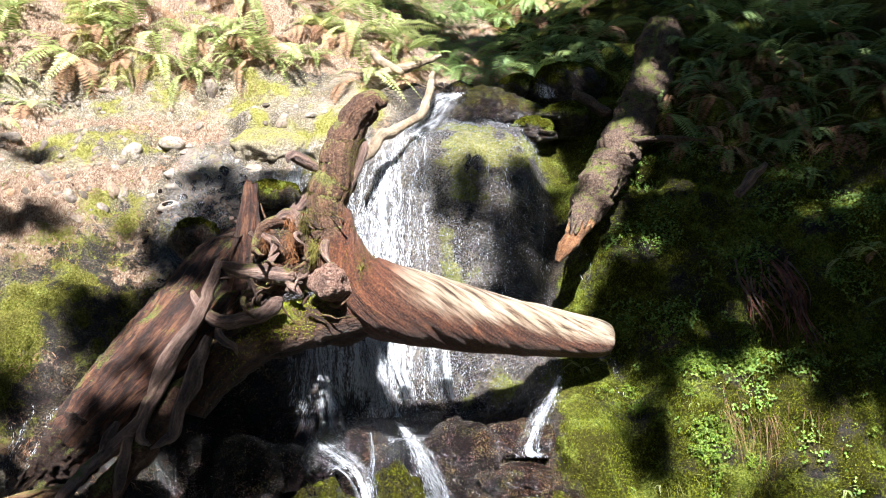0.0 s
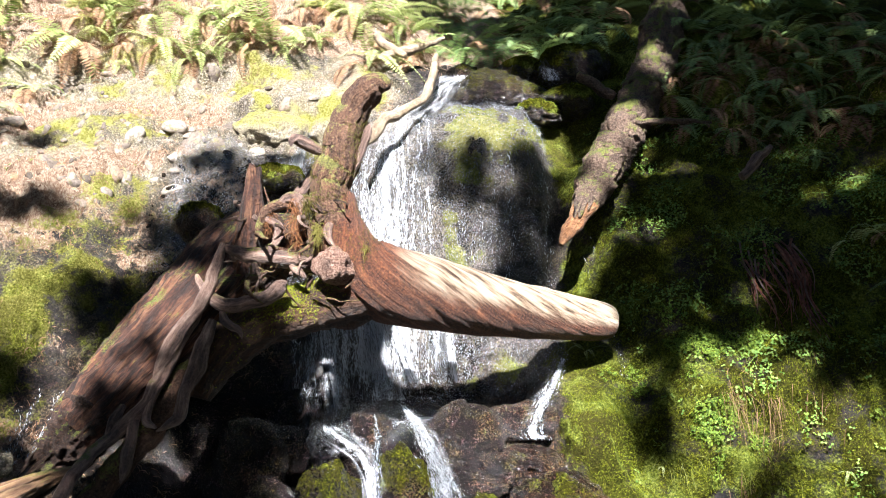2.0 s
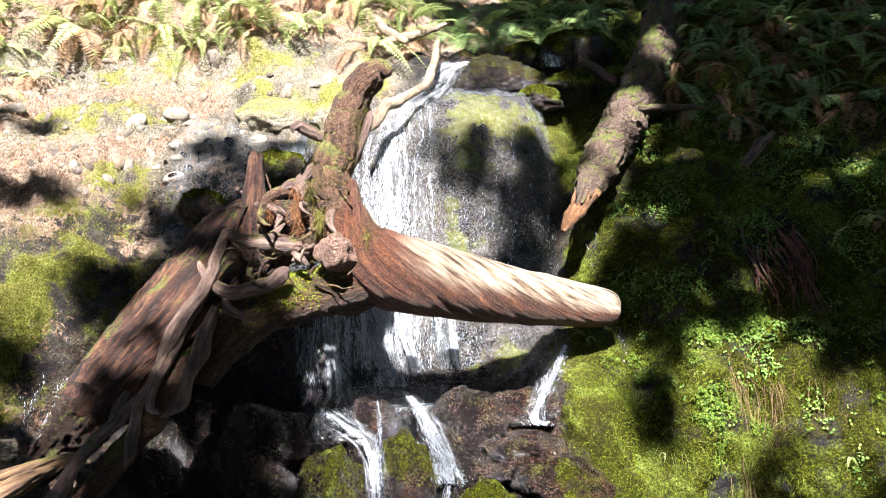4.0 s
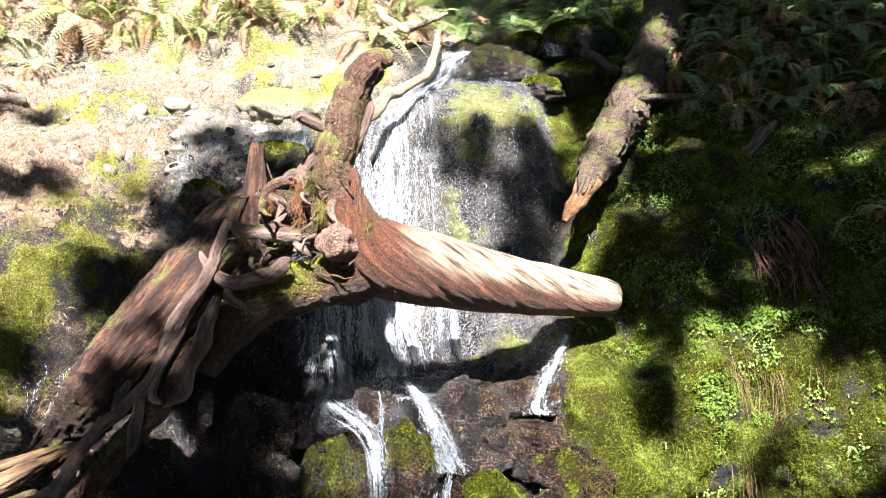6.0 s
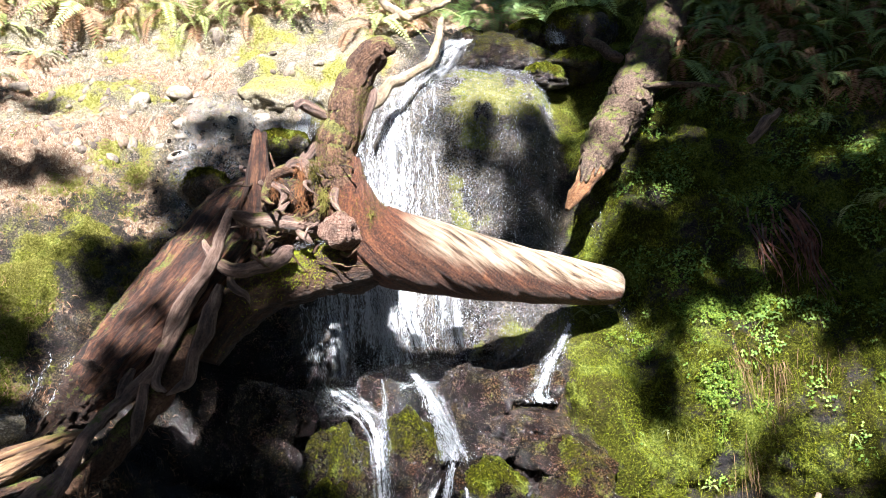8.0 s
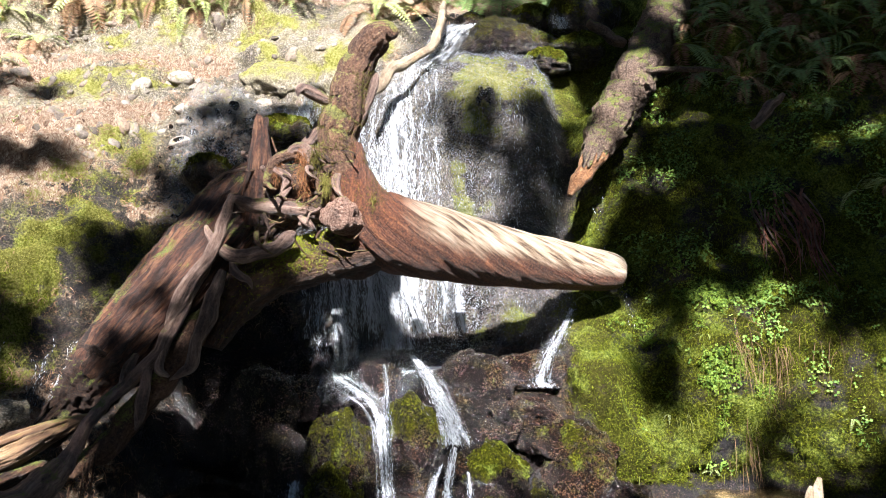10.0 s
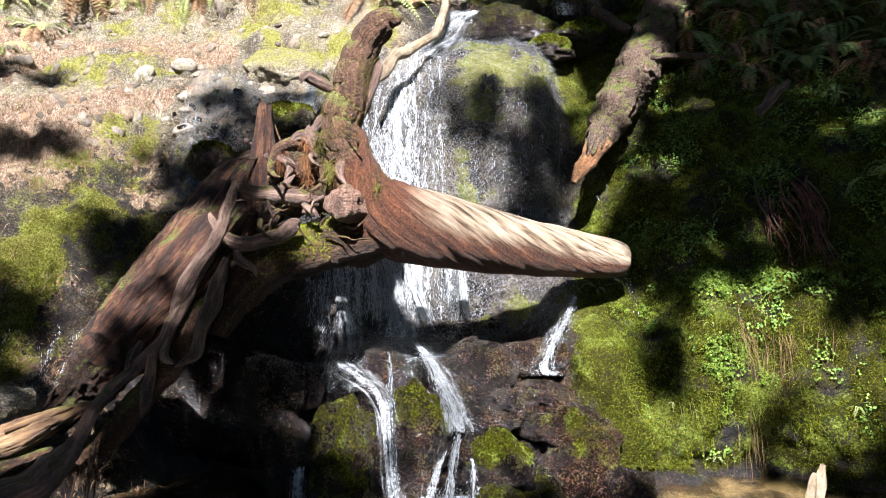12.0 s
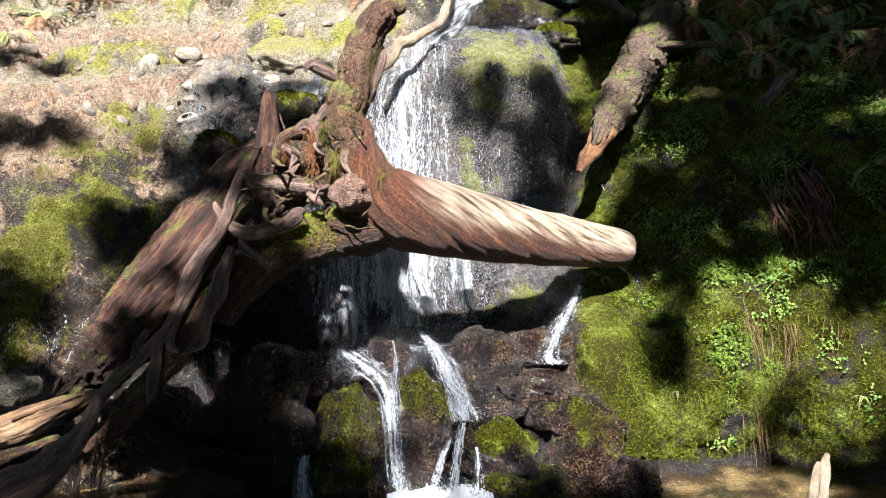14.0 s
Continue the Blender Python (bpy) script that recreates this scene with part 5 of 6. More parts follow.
for k in range(178):
    x, z = rng.uniform(-4.6, -1.0), rng.uniform(2.6, 4.3)
    if k > 176:
        x, z = rng.uniform(-4.2, -2.4), rng.uniform(1.0, 2.7)
    bank_stone(x, z, rng.uniform(0.025, 0.065) * (2.1 if rng.rand() < 0.22 else 1), stone_mesh, "pale grey stone lying on the needle-strewn bank", "bank stones")
for x, z, size in ((-2.26, 3.28, 0.16), (-2.1, 3.1, 0.12), (-2.45, 3.45, 0.13), (-2.8, 3.35, 0.14), (-3.05, 3.35, 0.1), (-2.0, 3.5, 0.15), (-3.3, 2.95, 0.12), (-2.75, 2.9, 0.1), (-1.75, 3.45, 0.13)):
    bank_stone(x, z, size, stone_mesh, "large rounded pale stone half sunk in the bank", "bank stones")
for k in range(70):
    bank_stone(rng.normal(-1.95, 0.22), rng.uniform(1.95, 3.1), rng.uniform(0.02, 0.06), wet_mesh, "wet dark pebble in the trickle beside the stump", "wet pebbles")


# ---- ferns ----
def frond_mesh(name, length, rise, droop, material, pairs=24, wide=0.10, curl=0.0):
    """A fern frond that leaves the crown along +x, rises and bows over."""
    n = pairs + 4
    u = np.linspace(0, 1, n)
    c = np.stack([length * (u - 0.18 * droop * u ** 2), curl * u ** 2 * length, length * (rise * u - droop * u ** 2.2)], 1)
    t = np.gradient(c, axis=0)
    t /= np.linalg.norm(t, axis=1, keepdims=True)
    side = np.cross(t, (0, 0, 1.0))
    side /= np.linalg.norm(side, axis=1, keepdims=True)
    up = np.cross(side, t)
    verts, faces = [], []
    for i in range(n - 1):
        w = 0.0035 * (1.2 - u[i])
        k = len(verts)
        verts += [c[i] - side[i] * w, c[i] + side[i] * w, c[i + 1] + side[i + 1] * w, c[i + 1] - side[i + 1] * w]
        faces.append((k, k + 1, k + 2, k + 3))
    for i in range(3, n):
        reach = wide * length * 1.4 * (math.sin(math.pi * min(1, (u[i] * 0.86 + 0.16))) ** 0.7) * random.uniform(0.85, 1.1)
        half = length / n * 0.43
        for s in (-1, 1):
            way = side[i] * s + t[i] * 0.35 - up[i] * random.uniform(0.1, 0.35)
            k = len(verts)
            verts += [c[i] - t[i] * half * 0.5, c[i] + way * reach * 0.45 - t[i] * half + up[i] * 0.004, c[i] + way * reach, c[i] + way * reach * 0.4 + t[i] * half]
            faces += [(k, k + 1, k + 2), (k, k + 2, k + 3)]
    return mesh_of(name, verts, faces, material, smooth=False)


FRONDS = {}
for look_name, material in (("green", FERN_SUNLIT), ("deep", FERN_SHADED), ("dead", FERN_BROWN)):
    FRONDS[look_name] = [frond_mesh("frond", 1.0, r, d, material, 26, w, cu) for r, d, w, cu in
                         ((0.75, 0.75, 0.10, 0.1), (0.45, 0.8, 0.09, -0.15), (0.9, 1.15, 0.11, 0.05), (0.2, 0.9, 0.09, 0.12), (0.6, 0.5, 0.1, -0.08))]


def fern(x, z, size, look_name, dead=0.15, count=11, hang=0.0):
    at, out = on_bank(x, z)
    face_way = math.degrees(math.atan2(out.y, out.x))
    label = {"green": "sunlit green sword fern on the slope", "deep": "shaded dark green sword fern on the bank", "dead": "withered brown fern hanging from the bank"}[look_name]
    plant = thing("fern", at - out * 0.02, label, "fern", "sword ferns")
    for k in range(count):
        kind = "dead" if rng.rand() < dead else look_name
        frond = new("frond", FRONDS[kind][rng.randint(5)])
        frond.parent = plant
        s = size * rng.uniform(0.65, 1.1)
        pitch = rng.uniform(-20, 22) + hang + (25 if kind == "dead" and look_name != "dead" else 0)
        if kind == "dead" and look_name == "green":
            pitch = rng.uniform(40, 75)
        frond.matrix_local = pose(0, 0, 0, 0, 0, face_way + (k / (count - 1) - 0.5) * 250 + rng.uniform(-12, 12)) @ pose(0, 0, 0, rng.uniform(-20, 20), pitch, 0) @ Matrix.Scale(s, 4)


def scatter(n, x0, x1, z0, z1, apart, keep=None):
    got = []
    for _ in range(n * 30):
        x, z = rng.uniform(x0, x1), rng.uniform(z0, z1)
        if keep and not keep(x, z):
            continue
        if all((x - a) ** 2 + (z - b) ** 2 > apart ** 2 for a, b in got):
            got.append((x, z))
        if len(got) == n:
            break
    return got


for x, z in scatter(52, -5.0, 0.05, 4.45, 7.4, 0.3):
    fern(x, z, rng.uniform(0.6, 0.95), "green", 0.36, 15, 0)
for x, z in scatter(30, -4.2, 0.0, 4.45, 6.6, 0.3):
    fern(x, z, rng.uniform(0.4, 0.6), "dead", 1.0, 11, 35)
def clear_of_log(x, z):
    return not -0.5 < x - (1.34 + (z - 2.6) * 0.556) < 0.3


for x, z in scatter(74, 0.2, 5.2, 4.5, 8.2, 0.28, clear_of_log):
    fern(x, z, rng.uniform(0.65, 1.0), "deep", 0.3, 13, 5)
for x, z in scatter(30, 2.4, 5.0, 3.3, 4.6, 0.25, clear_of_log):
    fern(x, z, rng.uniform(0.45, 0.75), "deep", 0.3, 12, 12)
for x, z in scatter(22, 2.5, 4.8, 3.3, 4.6, 0.22, clear_of_log):
    fern(x, z, rng.uniform(0.35, 0.5), "dead", 1.0, 10, 30)
for x, z, s in ((3.45, 2.25, 0.4), (1.3, 1.36, 0.2), (2.05, 0.12, 0.12), (2.0, 1.15, 0.12), (1.75, 0.55, 0.1), (2.95, 0.55, 0.12), (2.4, 1.5, 0.14)):
    fern(x, z, s, "green", 0.0, 7, 0)
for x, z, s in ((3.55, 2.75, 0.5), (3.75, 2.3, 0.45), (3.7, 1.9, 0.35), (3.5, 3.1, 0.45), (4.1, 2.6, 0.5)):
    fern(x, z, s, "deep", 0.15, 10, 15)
for x, z, s in ((-3.55, 2.85, 0.35), (-3.3, 2.65, 0.3), (-3.8, 3.05, 0.4), (-3.7, 2.6, 0.35), (-3.2, 3.0, 0.25), (-3.45, 3.7, 0.3), (-2.5, 3.2, 0.2)):
    fern(x, z, s, "dead", 1.0, 9, 45)
for x, z, s in ((-4.1, 3.95, 0.5), (-4.3, 3.7, 0.5), (-4.6, 4.3, 0.6), (-3.3, 4.35, 0.3), (-3.55, 4.3, 0.25)):
    fern(x, z, s, "green", 0.1, 11, 10)


# ---- small leaves, grass, moss and litter ----
def turned(out, up=(0, 0, 1)):
    z = np.array(out, float)
    x = np.cross(up, z)
    x /= max(np.linalg.norm(x), 1e-6)
    return x, np.cross(z, x), z


def picked(n, keep, tries=3):
    """n places on the sheet within view of the path, thinned by keep(points) in 0..1."""
    r = rng.randint(FIRST_ROW - 6, FIRST_ROW + 318, n * tries)
    c = rng.randint(26, G.shape[1] - 27, n * tries)
    p, q = G[r, c], GN[r, c]
    fr = rng.rand(len(r), 1)
    p = p * (1 - fr) + G[r + 1, c] * fr
    fc = rng.rand(len(r), 1)
    p = p + (G[r, c + 1] - G[r, c]) * fc
    ok = rng.rand(len(p)) < keep(p, q)
    return p[ok][:n], q[ok][:n]


# ---- drops and foam thrown up by the cascade, and white specks for glints ----
# specks over the wet rock, painted glints that join the real drops
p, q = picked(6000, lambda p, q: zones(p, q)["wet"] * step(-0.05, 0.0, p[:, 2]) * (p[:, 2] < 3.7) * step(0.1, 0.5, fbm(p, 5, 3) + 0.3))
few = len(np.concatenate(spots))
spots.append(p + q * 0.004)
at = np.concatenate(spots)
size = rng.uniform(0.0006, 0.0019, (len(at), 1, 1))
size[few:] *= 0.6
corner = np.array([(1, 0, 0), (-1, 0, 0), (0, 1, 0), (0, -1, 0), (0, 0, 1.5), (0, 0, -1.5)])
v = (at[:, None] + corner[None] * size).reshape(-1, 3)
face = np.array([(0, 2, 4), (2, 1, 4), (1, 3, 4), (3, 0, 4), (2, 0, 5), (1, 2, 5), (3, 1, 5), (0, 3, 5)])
drops_and_glints = new("spray", mesh_of("spray", v, (np.arange(len(at))[:, None, None] * 6 + face[None]).reshape(-1, 3), FOAM))
tagged(drops_and_glints, "white drops and foam of the cascade, and specks standing in for glints on wet rock", "spray", kind="stuff")


def leaf_patch(name, p, q, size, material, label, category, lobes=3, stand=0.03):
    verts, faces = [], []
    for a, n in zip(p, q):
        n = n + rng.normal(0, 0.6, 3) + np.array([0, -0.25, 0.4])
        n /= np.linalg.norm(n)
        x, y, z = turned(n)
        at = a + n * stand * rng.uniform(0.3, 1.4)
        s = size * rng.uniform(0.6, 1.35)
        spin = rng.uniform(0, 6.3)
        for k in range(lobes):
            b = spin + k * 2 * math.pi / lobes
            d = x * math.cos(b) + y * math.sin(b)
            e = x * -math.sin(b) + y * math.cos(b)
            i = len(verts)
            verts += [at, at + d * s * 0.55 - e * s * 0.42 + z * s * 0.12, at + d * s * 1.05, at + d * s * 0.55 + e * s * 0.42 + z * s * 0.12]
            faces += [(i, i + 1, i + 2, i + 3)]
    ob = new(name, mesh_of(name, verts, faces, material, smooth=False))
    return tagged(ob, label, category, kind="stuff")


def blades(name, p, q, length, width, material, label, category, hang=0.0, spread=0.5):
    return tagged(new(name, blade_mesh(name, p, q, length, width, material, hang, spread)), label, category, kind="stuff")


def moss_here(p, q):
    return np.clip((zones(p, q)["moss"] - 0.35) * 2.2, 0, 1) * (p[:, 1] < 9.5)


p, q = picked(230000, moss_here)
p, q = np.vstack([p, *(s[0] for s in moss_spots)]), np.vstack([q, *(s[1] for s in moss_spots)])
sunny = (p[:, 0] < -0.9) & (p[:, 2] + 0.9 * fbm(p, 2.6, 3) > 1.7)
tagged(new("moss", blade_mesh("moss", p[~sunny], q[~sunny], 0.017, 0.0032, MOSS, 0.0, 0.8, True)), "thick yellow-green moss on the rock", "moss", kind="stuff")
tagged(new("moss", blade_mesh("moss", p[sunny], q[sunny], 0.014, 0.0034, SUNLIT_MOSS, 0.0, 0.8, True)), "moss on the slope, painted a paler yellow to look sunlit", "moss", kind="stuff")

p, q = picked(26000, lambda p, q: step(0.95, 1.15, p[:, 0]) * step(0.05, 0.15, p[:, 2]) * (p[:, 2] < 2.2) * step(-0.1, 0.25, fbm(p + 61, 5.0, 4, 0.6)))
blades("moss", p, q, 0.045, 0.0014, MOSS, "shaggy moss hanging down the bank", "moss", 0.7, 0.5)


def clover_here(p, q):
    x, y, z = p.T
    patch = step(0.16, 0.36, fbm(p + 5, 4.2, 4) - 0.24 + 0.65 * hump(x, 2.12, 0.26) * hump(z, 0.92, 0.25) + 0.4 * hump(x, 2.0, 0.3) * hump(z, 1.4, 0.25) + 0.6 * hump(x, 2.08, 0.1) * hump(z, 0.5, 0.35) + 0.55 * hump(x, 2.52, 0.09) * hump(z, 1.25, 0.5) + 0.4 * hump(x, 1.62, 0.12) * hump(z, 0.25, 0.25))
    return patch * step(1.25, 1.5, x) * step(0.12, 0.3, z) * (1 - step(2.9, 3.3, z))


p, q = picked(13000, clover_here, 24)
leaf_patch("clover", p, q, 0.0125, LEAF, "small three-lobed green leaves over the moss", "ground cover", 3, 0.06)
p, q = picked(20000, lambda p, q: step(-0.12, 0.2, fbm(p + 55, 3.1, 3) - 0.35 * (1 - step(1.2, 1.5, p[:, 2]))) * step(1.4, 1.7, p[:, 0]) * (p[:, 2] > 0.15) * (p[:, 2] < 3.6))
leaf_patch("ivy", p, q, 0.022, IVY, "dark green small leaves creeping over the bank", "ground cover", 2, 0.05)
p, q = picked(1500, lambda p, q: step(0.15, 0.4, fbm(p + 15, 2.0, 3)) * (p[:, 0] < -2.0) * (p[:, 2] > 0.8) * (p[:, 2] < 3.0))
leaf_patch("seedling", p, q, 0.022, LEAF, "small bright green leaves on the mossy bank", "ground cover")
p, q = picked(4600, lambda p, q: step(0.05, 0.35, fbm(p + 31, 2.6, 3)) * (p[:, 0] > 1.4) * (p[:, 2] < 2.6))
blades("grass", p, q, 0.12, 0.0015, GRASS, "thin drooping grass on the mossy bank", "grass", 0.6, 0.35)
p, q = picked(1500, lambda p, q: (hump(p[:, 0], 2.27, 0.06) * hump(p[:, 2], 0.36, 0.12) + 0.7 * hump(p[:, 0], 2.5, 0.07) * hump(p[:, 2], 1.0, 0.2) + 0.7 * hump(p[:, 0], 2.24, 0.1) * hump(p[:, 2], 1.1, 0.15) + 0.2 * hump(p[:, 0], 2.85, 0.12) * hump(p[:, 2], 1.2, 0.35)), 60)
blades("straw", p, q, 0.2, 0.0018, STRAW, "dead straw-coloured grass hanging down the bank", "grass", 1.0, 0.2)
p, q = picked(34000, lambda p, q: np.clip(zones(p, q)["litter"] * 1.5, 0, 1) * (p[:, 1] < 10.5))
blades("litter", p, q, 0.07, 0.0025, NEEDLE, "brown needles and twigs on the slope", "litter", 0.5, 1.0)

# ---- exposed roots hanging on the bank ----
tangle = thing("exposed_roots", on_bank(2.85, 2.0)[0], "bundle of reddish roots hanging down the mossy bank", "roots")
for k in range(44):
    x, z = rng.uniform(2.6, 3.05), rng.uniform(1.95, 2.3)
    drop = rng.uniform(0.25, 0.6)
    pts = []
    for u in (0, 0.33, 0.66, 1):
        at, out = on_bank(x + 0.06 * u * rng.uniform(-0.6, 1.6), z - drop * u)
        pts.append((*(at + out * (0.02 + 0.05 * math.sin(3.1 * u) * rng.uniform(0.4, 1.3))), 0.011 * (1.15 - u) * rng.uniform(0.5, 1.2)))
    part("root", limb("root", pts, RED_ROOT if k % 4 else ROOT_WOOD, 6, 0.06, 0.1, seed=float(k)), tangle)

# ---- loose branches ----
pale_branch = thing("bare_branch", (-0.128, 7.6, 3.706), "bare pale curved branch lying over the brow of the fall", "branch")
part("stem", limb("stem", [(-0.544, 6.7, 3.082, 0.023), (-0.451, 6.85, 3.196, 0.043), (-0.353, 7, 3.378, 0.054), (-0.195, 7.15, 3.496, 0.04), (-0.031, 7.4, 3.702, 0.041), (0.059, 7.7, 3.976, 0.038), (0.091, 8.1, 4.326, 0.028)], BLEACHED, 28, 0.01, 0.2, seed=41.0, knobs=0.2, wander=0.6, crumb=0.06), pale_branch)
for pts, m, label in [
    ([(1.88, 7.05, 3.381, 0.02), (2.247, 7.2, 3.429, 0.025), (2.636, 7.3, 3.444, 0.015)], GREY_LOG, "thin grey stick lying on the mossy bank"),
    ([(2.552, 6.42, 2.782, 0.04), (2.703, 6.48, 2.92, 0.05), (2.847, 6.52, 3.055, 0.018)], ROOT_WOOD, "grey splinter of wood on the mossy bank"),
    ([(1.545, 8, 4.097, 0.045), (1.713, 8, 3.985, 0.056), (1.858, 7.9, 3.845, 0.044)], GREY_LOG, "short grey branch beside the log"),
    ([(-0.611, 8.4, 4.369, 0.029), (-0.205, 8.6, 4.543, 0.042), (0.191, 8.8, 4.759, 0.018)], BLEACHED, "bleached branch lying across the sunlit slope"),
    ([(-0.572, 8.7, 4.741, 0.037), (-0.383, 8.55, 4.538, 0.042), (-0.231, 8.45, 4.432, 0.024)], BLEACHED, "bleached branch lying across the sunlit slope"),
]:
    stick = thing("stick", pts[1][:3], label, "stick")
    part("stem", limb("stem", pts, m, 18, 0.015, 0.35, seed=pts[0][0], wander=0.8, knobs=0.4), stick)

# ---- unseen trees added behind and above the camera, whose boughs shade the fall ----
ACROSS = SUN.cross(Vector((0, 0, 1))).normalized()
OVER = ACROSS.cross(SUN).normalized()


def beam(at):
    """Where the sun ray through a place crosses the plane square to the rays."""
    at = Vector(at)
    return np.array([at.dot(ACROSS), at.dot(OVER)])


# gaps in the canopy: place that the sun reaches through each, half width, half height
GAPS = [
    ((0.95, 5.5, 0.2), 0.3, 0.26), ((-0.66, 5.55, 0.5), 0.2, 0.25),
    ((-2.637, 8.3, 3.929), 3.0, 1.3), ((-3.737, 10, 5.316), 4.4, 1.8), ((-0.625, 9.5, 4.931), 0.95, 1.4), ((-0.713, 7.6, 3.626), 1.0, 0.5),
    ((-0.406, 6.9, 2.522), 0.5, 0.9), ((0.394, 7.4, 3.444), 0.85, 0.36), ((-0.52, 5.35, 2.689), 0.22, 0.6), ((0.45, 5.75, 1.8), 1.2, 0.4), ((0.174, 6.9, 1.315), 0.95, 0.32),
    ((0.105, 5.75, 0.538), 0.95, 0.52), ((-0.256, 8.3, 4.161), 0.65, 0.55), ((0.379, 8.2, 4.016), 0.5, 0.26), ((-0.616, 5.12, 1.98), 0.3, 0.26), ((-0.8, 5.25, 2.3), 0.34, 0.3), ((-1.17, 5.4, 2.4), 0.12, 0.2), ((1.255, 5.5, 0.257), 0.22, 0.22), ((-0.889, 5.1, 1.8), 0.09, 0.07), ((-0.833, 5.22, 1.732), 0.2, 0.14), ((-0.815, 5.2, 2.24), 0.06, 0.2), ((-1.775, 5.35, 1.622), 0.34, 0.36), ((-2.15, 5.0, 1.0), 0.24, 0.28), ((-1.62, 5.15, 1.65), 0.26, 0.3), ((-1.238, 6.7, 2.8), 0.12, 0.1), ((1.3, 5.9, 0.9), 0.3, 0.5), ((2.08, 5.87, 1.17), 0.38, 0.34),
    ((2.66, 5.9, 1.3), 0.28, 0.42), ((2.88, 5.66, 0.76), 0.5, 0.36), ((2.72, 5.9, 1.1), 0.2, 0.3), ((1.526, 5.8, 0.386), 0.26, 0.36), ((-3.086, 7.3, 2.882), 1.2, 0.5), ((-3.243, 6.4, 2.052), 0.4, 0.35),
    ((-2.7, 6.6, 2.25), 0.5, 0.36), ((-2.792, 6.1, 1.391), 0.3, 0.16), ((-3.228, 6.2, 1.691), 0.35, 0.4), ((0.372, 7, 2.144), 0.2, 0.45), 
    ((-2.343, 4.5, 0.6), 0.32, 0.18), ((2.024, 5.5, -0.032), 0.7, 0.26), ((1.25, 6.62, 2.45), 0.22, 0.32), ((-2.654, 5.8, 0.955), 0.3, 0.15), ((2.163, 4.6, 0.316), 0.12, 0.25), ((-0.55, 6.9, 1.32), 0.58, 0.46), ((0.846, 5.6, 0.428), 0.24, 0.2), ((1.792, 7.4, 3.418), 0.11, 0.1), ((-0.951, 5.15, 1.982), 0.2, 0.07), ((-1.551, 5.05, 1.462), 0.13, 0.3), ((-1.894, 4.8, 0.881), 0.1, 0.1), ((2.3, 8.05, 4.15), 0.17, 0.3), ((0.059, 5.3, 0.046), 0.36, 0.22), ((2.05, 5.85, 0.45), 0.2, 0.32), ((1.295, 5.95, 1), 0.2, 0.3), ((-1.977, 5.1, 1.318), 0.26, 0.26), ((1.86, 7.4, 3.4), 0.22, 0.28), ((1.584, 7.05, 2.962), 0.22, 0.28), ((0.674, 8.3, 4.045), 0.5, 0.3), ((1.05, 7.9, 3.706), 0.2, 0.2), ((0.727, 5.9, 0.572), 0.3, 0.2),
]
# places that the added boughs keep in shade, half width, half height
SHADES = [((-2.68, 6.4, 1.95), 0.3, 0.22), ((-3.35, 6.7, 2.5), 0.45, 0.2), ((-3.0, 5.8, 1.2), 0.3, 0.22), ((-2.0, 6.6, 0.75), 0.36, 0.3), ((-1.6, 5.6, 0.4), 0.45, 0.45), ((2.956, 5.9, 1.171), 0.22, 0.08), ((1.629, 6, 1.1), 0.08, 0.3), ((-1.42, 5.8, 0.55), 0.3, 0.36), ((2.44, 5.9, 0.448), 0.1, 0.35), ((-1.911, 7.3, 2.908), 0.24, 0.5), ((0.78, 7.05, 2.78), 0.36, 0.36), ((1.66, 5.95, 1.05), 0.28, 0.5), ((2.42, 5.94, 0.36), 0.26, 0.3), ((2.98, 5.7, 0.02), 0.55, 0.22), ((3.05, 5.9, 1.2), 0.25, 0.25), ((-3.8, 7.5, 3.232), 0.6, 0.22)]


def sunlit(uv):
    wob = 0.42 * fbm(np.column_stack([uv, uv[:, 0] * 0]), 2.4, 4, 0.6) + 0.08
    lit = np.full(len(uv), 9.0)
    for at, w, h in GAPS:
        c = beam(at)
        lit = np.minimum(lit, np.hypot((uv[:, 0] - c[0]) / w, (uv[:, 1] - c[1]) / h))
    dark = np.full(len(uv), 9.0)
    for at, w, h in SHADES:
        c = beam(at)
        dark = np.minimum(dark, np.hypot((uv[:, 0] - c[0]) / w, (uv[:, 1] - c[1]) / h))
    return (lit + wob < 1.0) & (dark + wob > 1.0)


def spray(at, size, count):
    """Leaf clump: narrow leaves round a point."""
    d = rng.normal(0, 1, (count, 3))
    d /= np.linalg.norm(d, axis=1, keepdims=True)
    s = np.cross(d, rng.normal(0, 1, (count, 3)))
    s /= np.linalg.norm(s, axis=1, keepdims=True)
    c = np.array(at) + d * size * rng.uniform(0.1, 0.6, (count, 1))
    w = size * 0.28
    v = np.stack([c - d * size * 0.35, c + s * w, c + d * size * 0.45, c - s * w], 1).reshape(-1, 3)
    return v


TRUNKS = [(4.6, -4.5), (-7.6, -6.0), (6.0, -8.5), (6.8, -2.5), (-9.0, -2.0), (-8.6, -13.0), (8.5, -8.0)]
clumps = [[] for _ in TRUNKS]
u = beam((-0.02, 7, 2.291))
uv = np.column_stack([rng.uniform(-7, 8, 26000), rng.uniform(-5.5, 6.5, 26000)]) + u
for off in ((0, 0), (0.13, 0), (-0.13, 0), (0, 0.13), (0, -0.13)):
    uv = uv[~sunlit(uv + np.array(off))]
for a, b in uv[:9000]:
    far = rng.uniform(14.0, 22.0)
    base = ACROSS * a + OVER * b + SUN * (Vector((-0.02, 7, 2.291)).dot(SUN) - far)
    k = min(range(len(TRUNKS)), key=lambda i: (TRUNKS[i][0] - base.x) ** 2 + (TRUNKS[i][1] - base.y) ** 2)
    clumps[k].append(base)
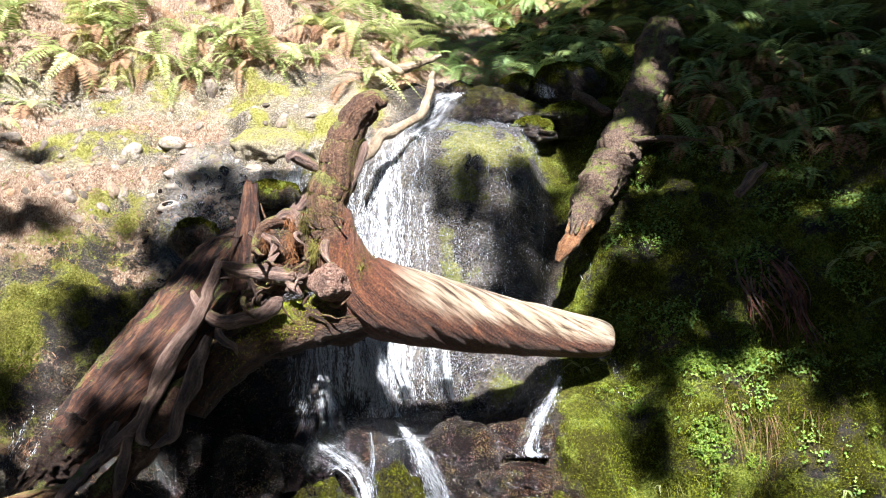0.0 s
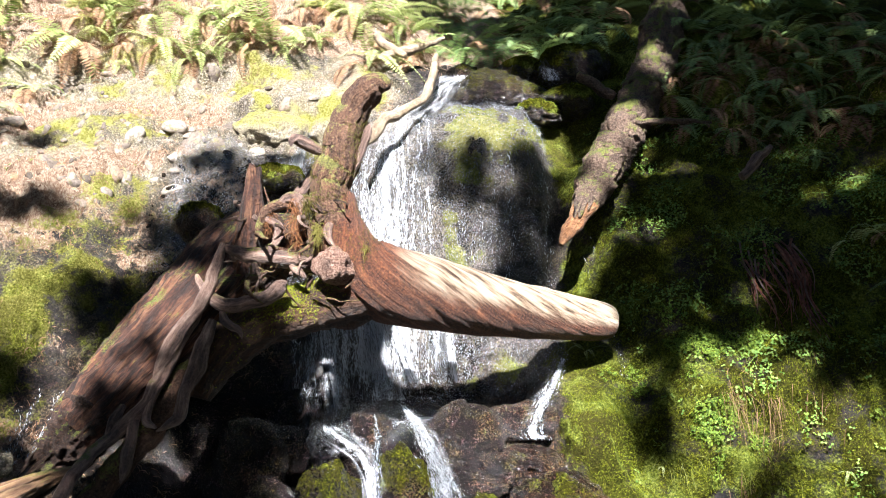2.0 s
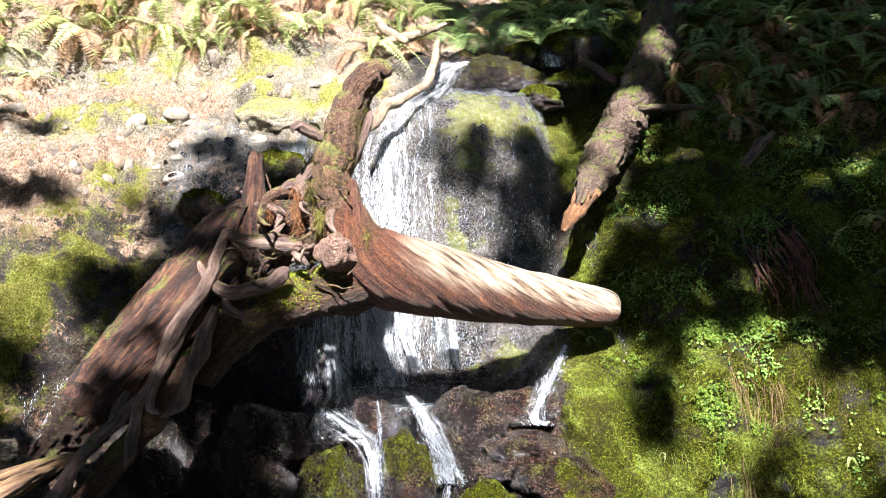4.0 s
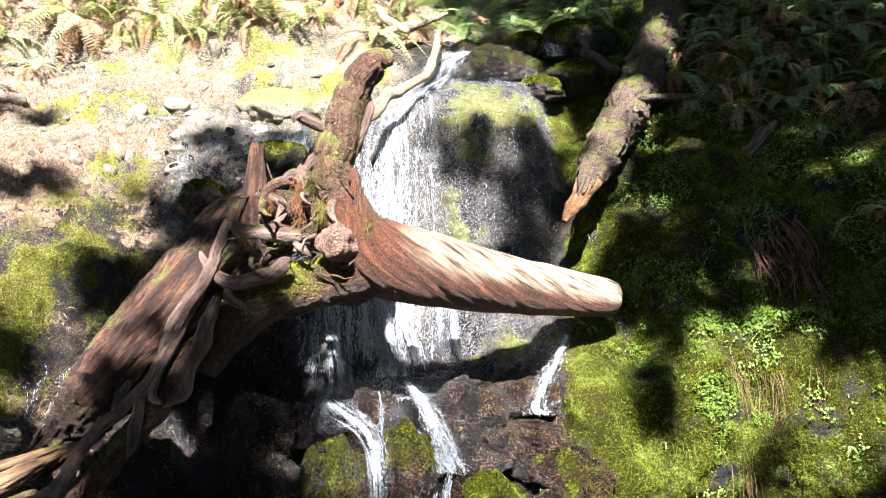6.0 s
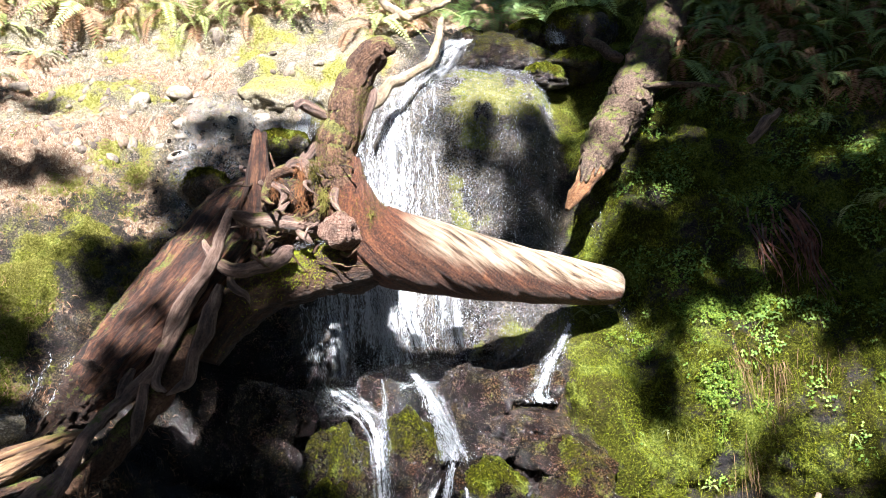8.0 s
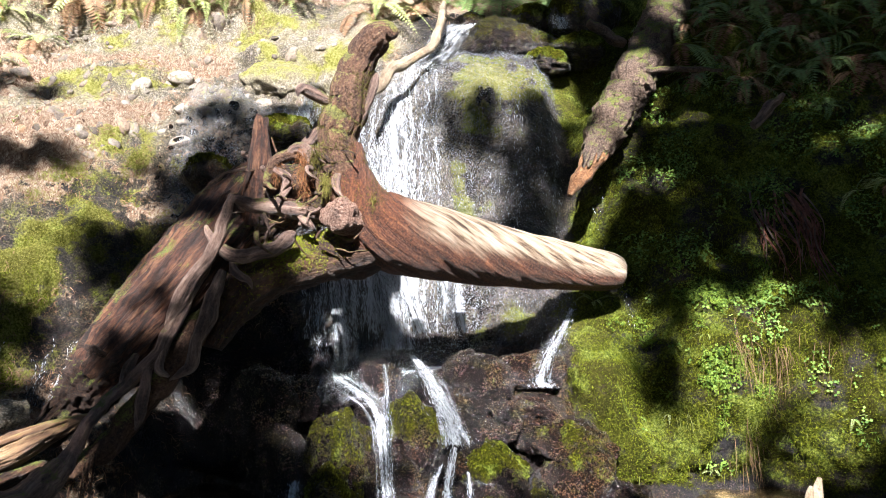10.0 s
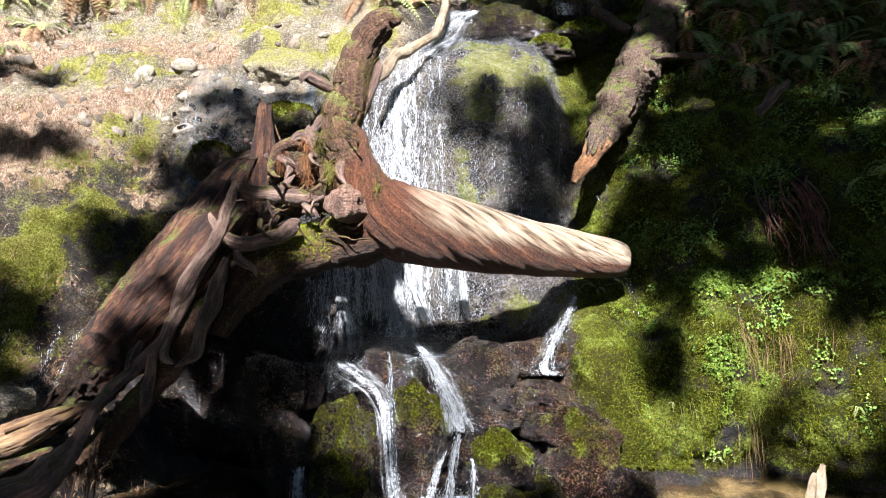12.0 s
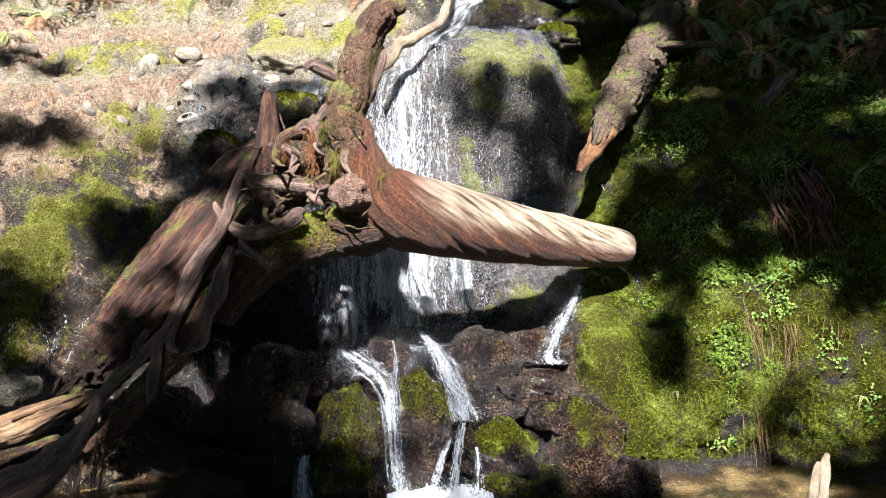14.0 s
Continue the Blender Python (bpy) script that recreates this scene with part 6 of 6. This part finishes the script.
for (x, y), crown in zip(TRUNKS, clumps):
    tree = thing("tree", (x, y, 0), "unseen conifer added behind the camera to shade the fall", "tree", "trees round the stream")
    lean = rng.uniform(-0.4, 0.4, 2)
    part("trunk", limb("trunk", [(x, y, -0.6, 0.3), (x, y, 2, 0.26), (x + lean[0], y + lean[1], 9, 0.2), (x + lean[0], y, 17, 0.06)], GREY_LOG, 16, 0.3, 0.12, seed=x), tree)
    for _ in range(90):
        a, h = rng.uniform(0, 6.28), rng.uniform(6, 17)
        r = rng.uniform(0.2, 1.0) * (18 - h) * 0.22
        at = Vector((x + r * math.cos(a), y + r * math.sin(a), h))
        if not sunlit(beam(at)[None])[0]:
            crown.append(at)
    for at in crown[::60]:
        h = max(3.0, at.z - 0.6)
        if sunlit(np.array([beam(Vector((x, y, h)).lerp(at, w)) for w in (0.2, 0.35, 0.5, 0.65, 0.8)])).any():
            continue
        part("limb", limb("limb", [(x, y, h, 0.05), ((x + at.x) / 2, (y + at.y) / 2, h + 0.5, 0.035), (at.x, at.y, at.z, 0.012)], GREY_LOG, 6, 0.4, 0.1, seed=h), tree)
    v = np.concatenate([spray(at, rng.uniform(0.2, 0.34), 9) for at in crown])
    part("crown", mesh_of("crown", v, np.arange(len(v)).reshape(-1, 4), CANOPY, smooth=False), tree)


# ---- unseen forest added all round the ravine to cut the sky's light ----
def height_at(x, y):
    d = (G[::3, ::3, 0] - x) ** 2 + (G[::3, ::3, 1] - y) ** 2
    return float(G[::3, ::3, 2].ravel()[np.argmin(d)])


stems = [(17 * math.cos(a) * s, 5 + 17 * math.sin(a) * s) for a, s in zip(np.arange(18) * 0.349 + 0.1, np.tile([1.0, 1.25, 0.9], 6))]
boughs = [[] for _ in stems]
for _ in range(1900):
    az, el = rng.uniform(0, 2 * math.pi), math.asin(rng.uniform(0.06, 0.99))
    if abs((az - math.pi / 2 + math.pi) % (2 * math.pi) - math.pi) < 0.75 and el < 0.72 or el > 1.0:
        continue
    r = rng.uniform(14, 23)
    at = Vector((r * math.cos(az) * math.cos(el), 4 + r * math.sin(az) * math.cos(el), 1.5 + r * math.sin(el)))
    c = beam(at)[None] + rng.normal(0, 0.8, (24, 2))
    if sunlit(c).any():
        continue
    k = min(range(len(stems)), key=lambda i: (stems[i][0] - at.x) ** 2 + (stems[i][1] - at.y) ** 2)
    boughs[k].append(at)
for (x, y), crown in zip(stems, boughs):
    if not crown:
        continue
    foot = height_at(x, y)
    tree = thing("tree", (x, y, foot), "unseen conifer added to block light from the sky", "tree", "forest trees")
    part("trunk", limb("trunk", [(x, y, foot - 0.5, 0.4), (x, y, foot + 4, 0.33), (x, y, foot + 12, 0.2), (x, y, foot + 20, 0.06)], GREY_LOG, 12, 0.6, 0.12, seed=x), tree)
    v = np.concatenate([spray(at, rng.uniform(0.9, 1.5), 12) for at in crown])
    part("crown", mesh_of("crown", v, np.arange(len(v)).reshape(-1, 4), CANOPY, smooth=False), tree)
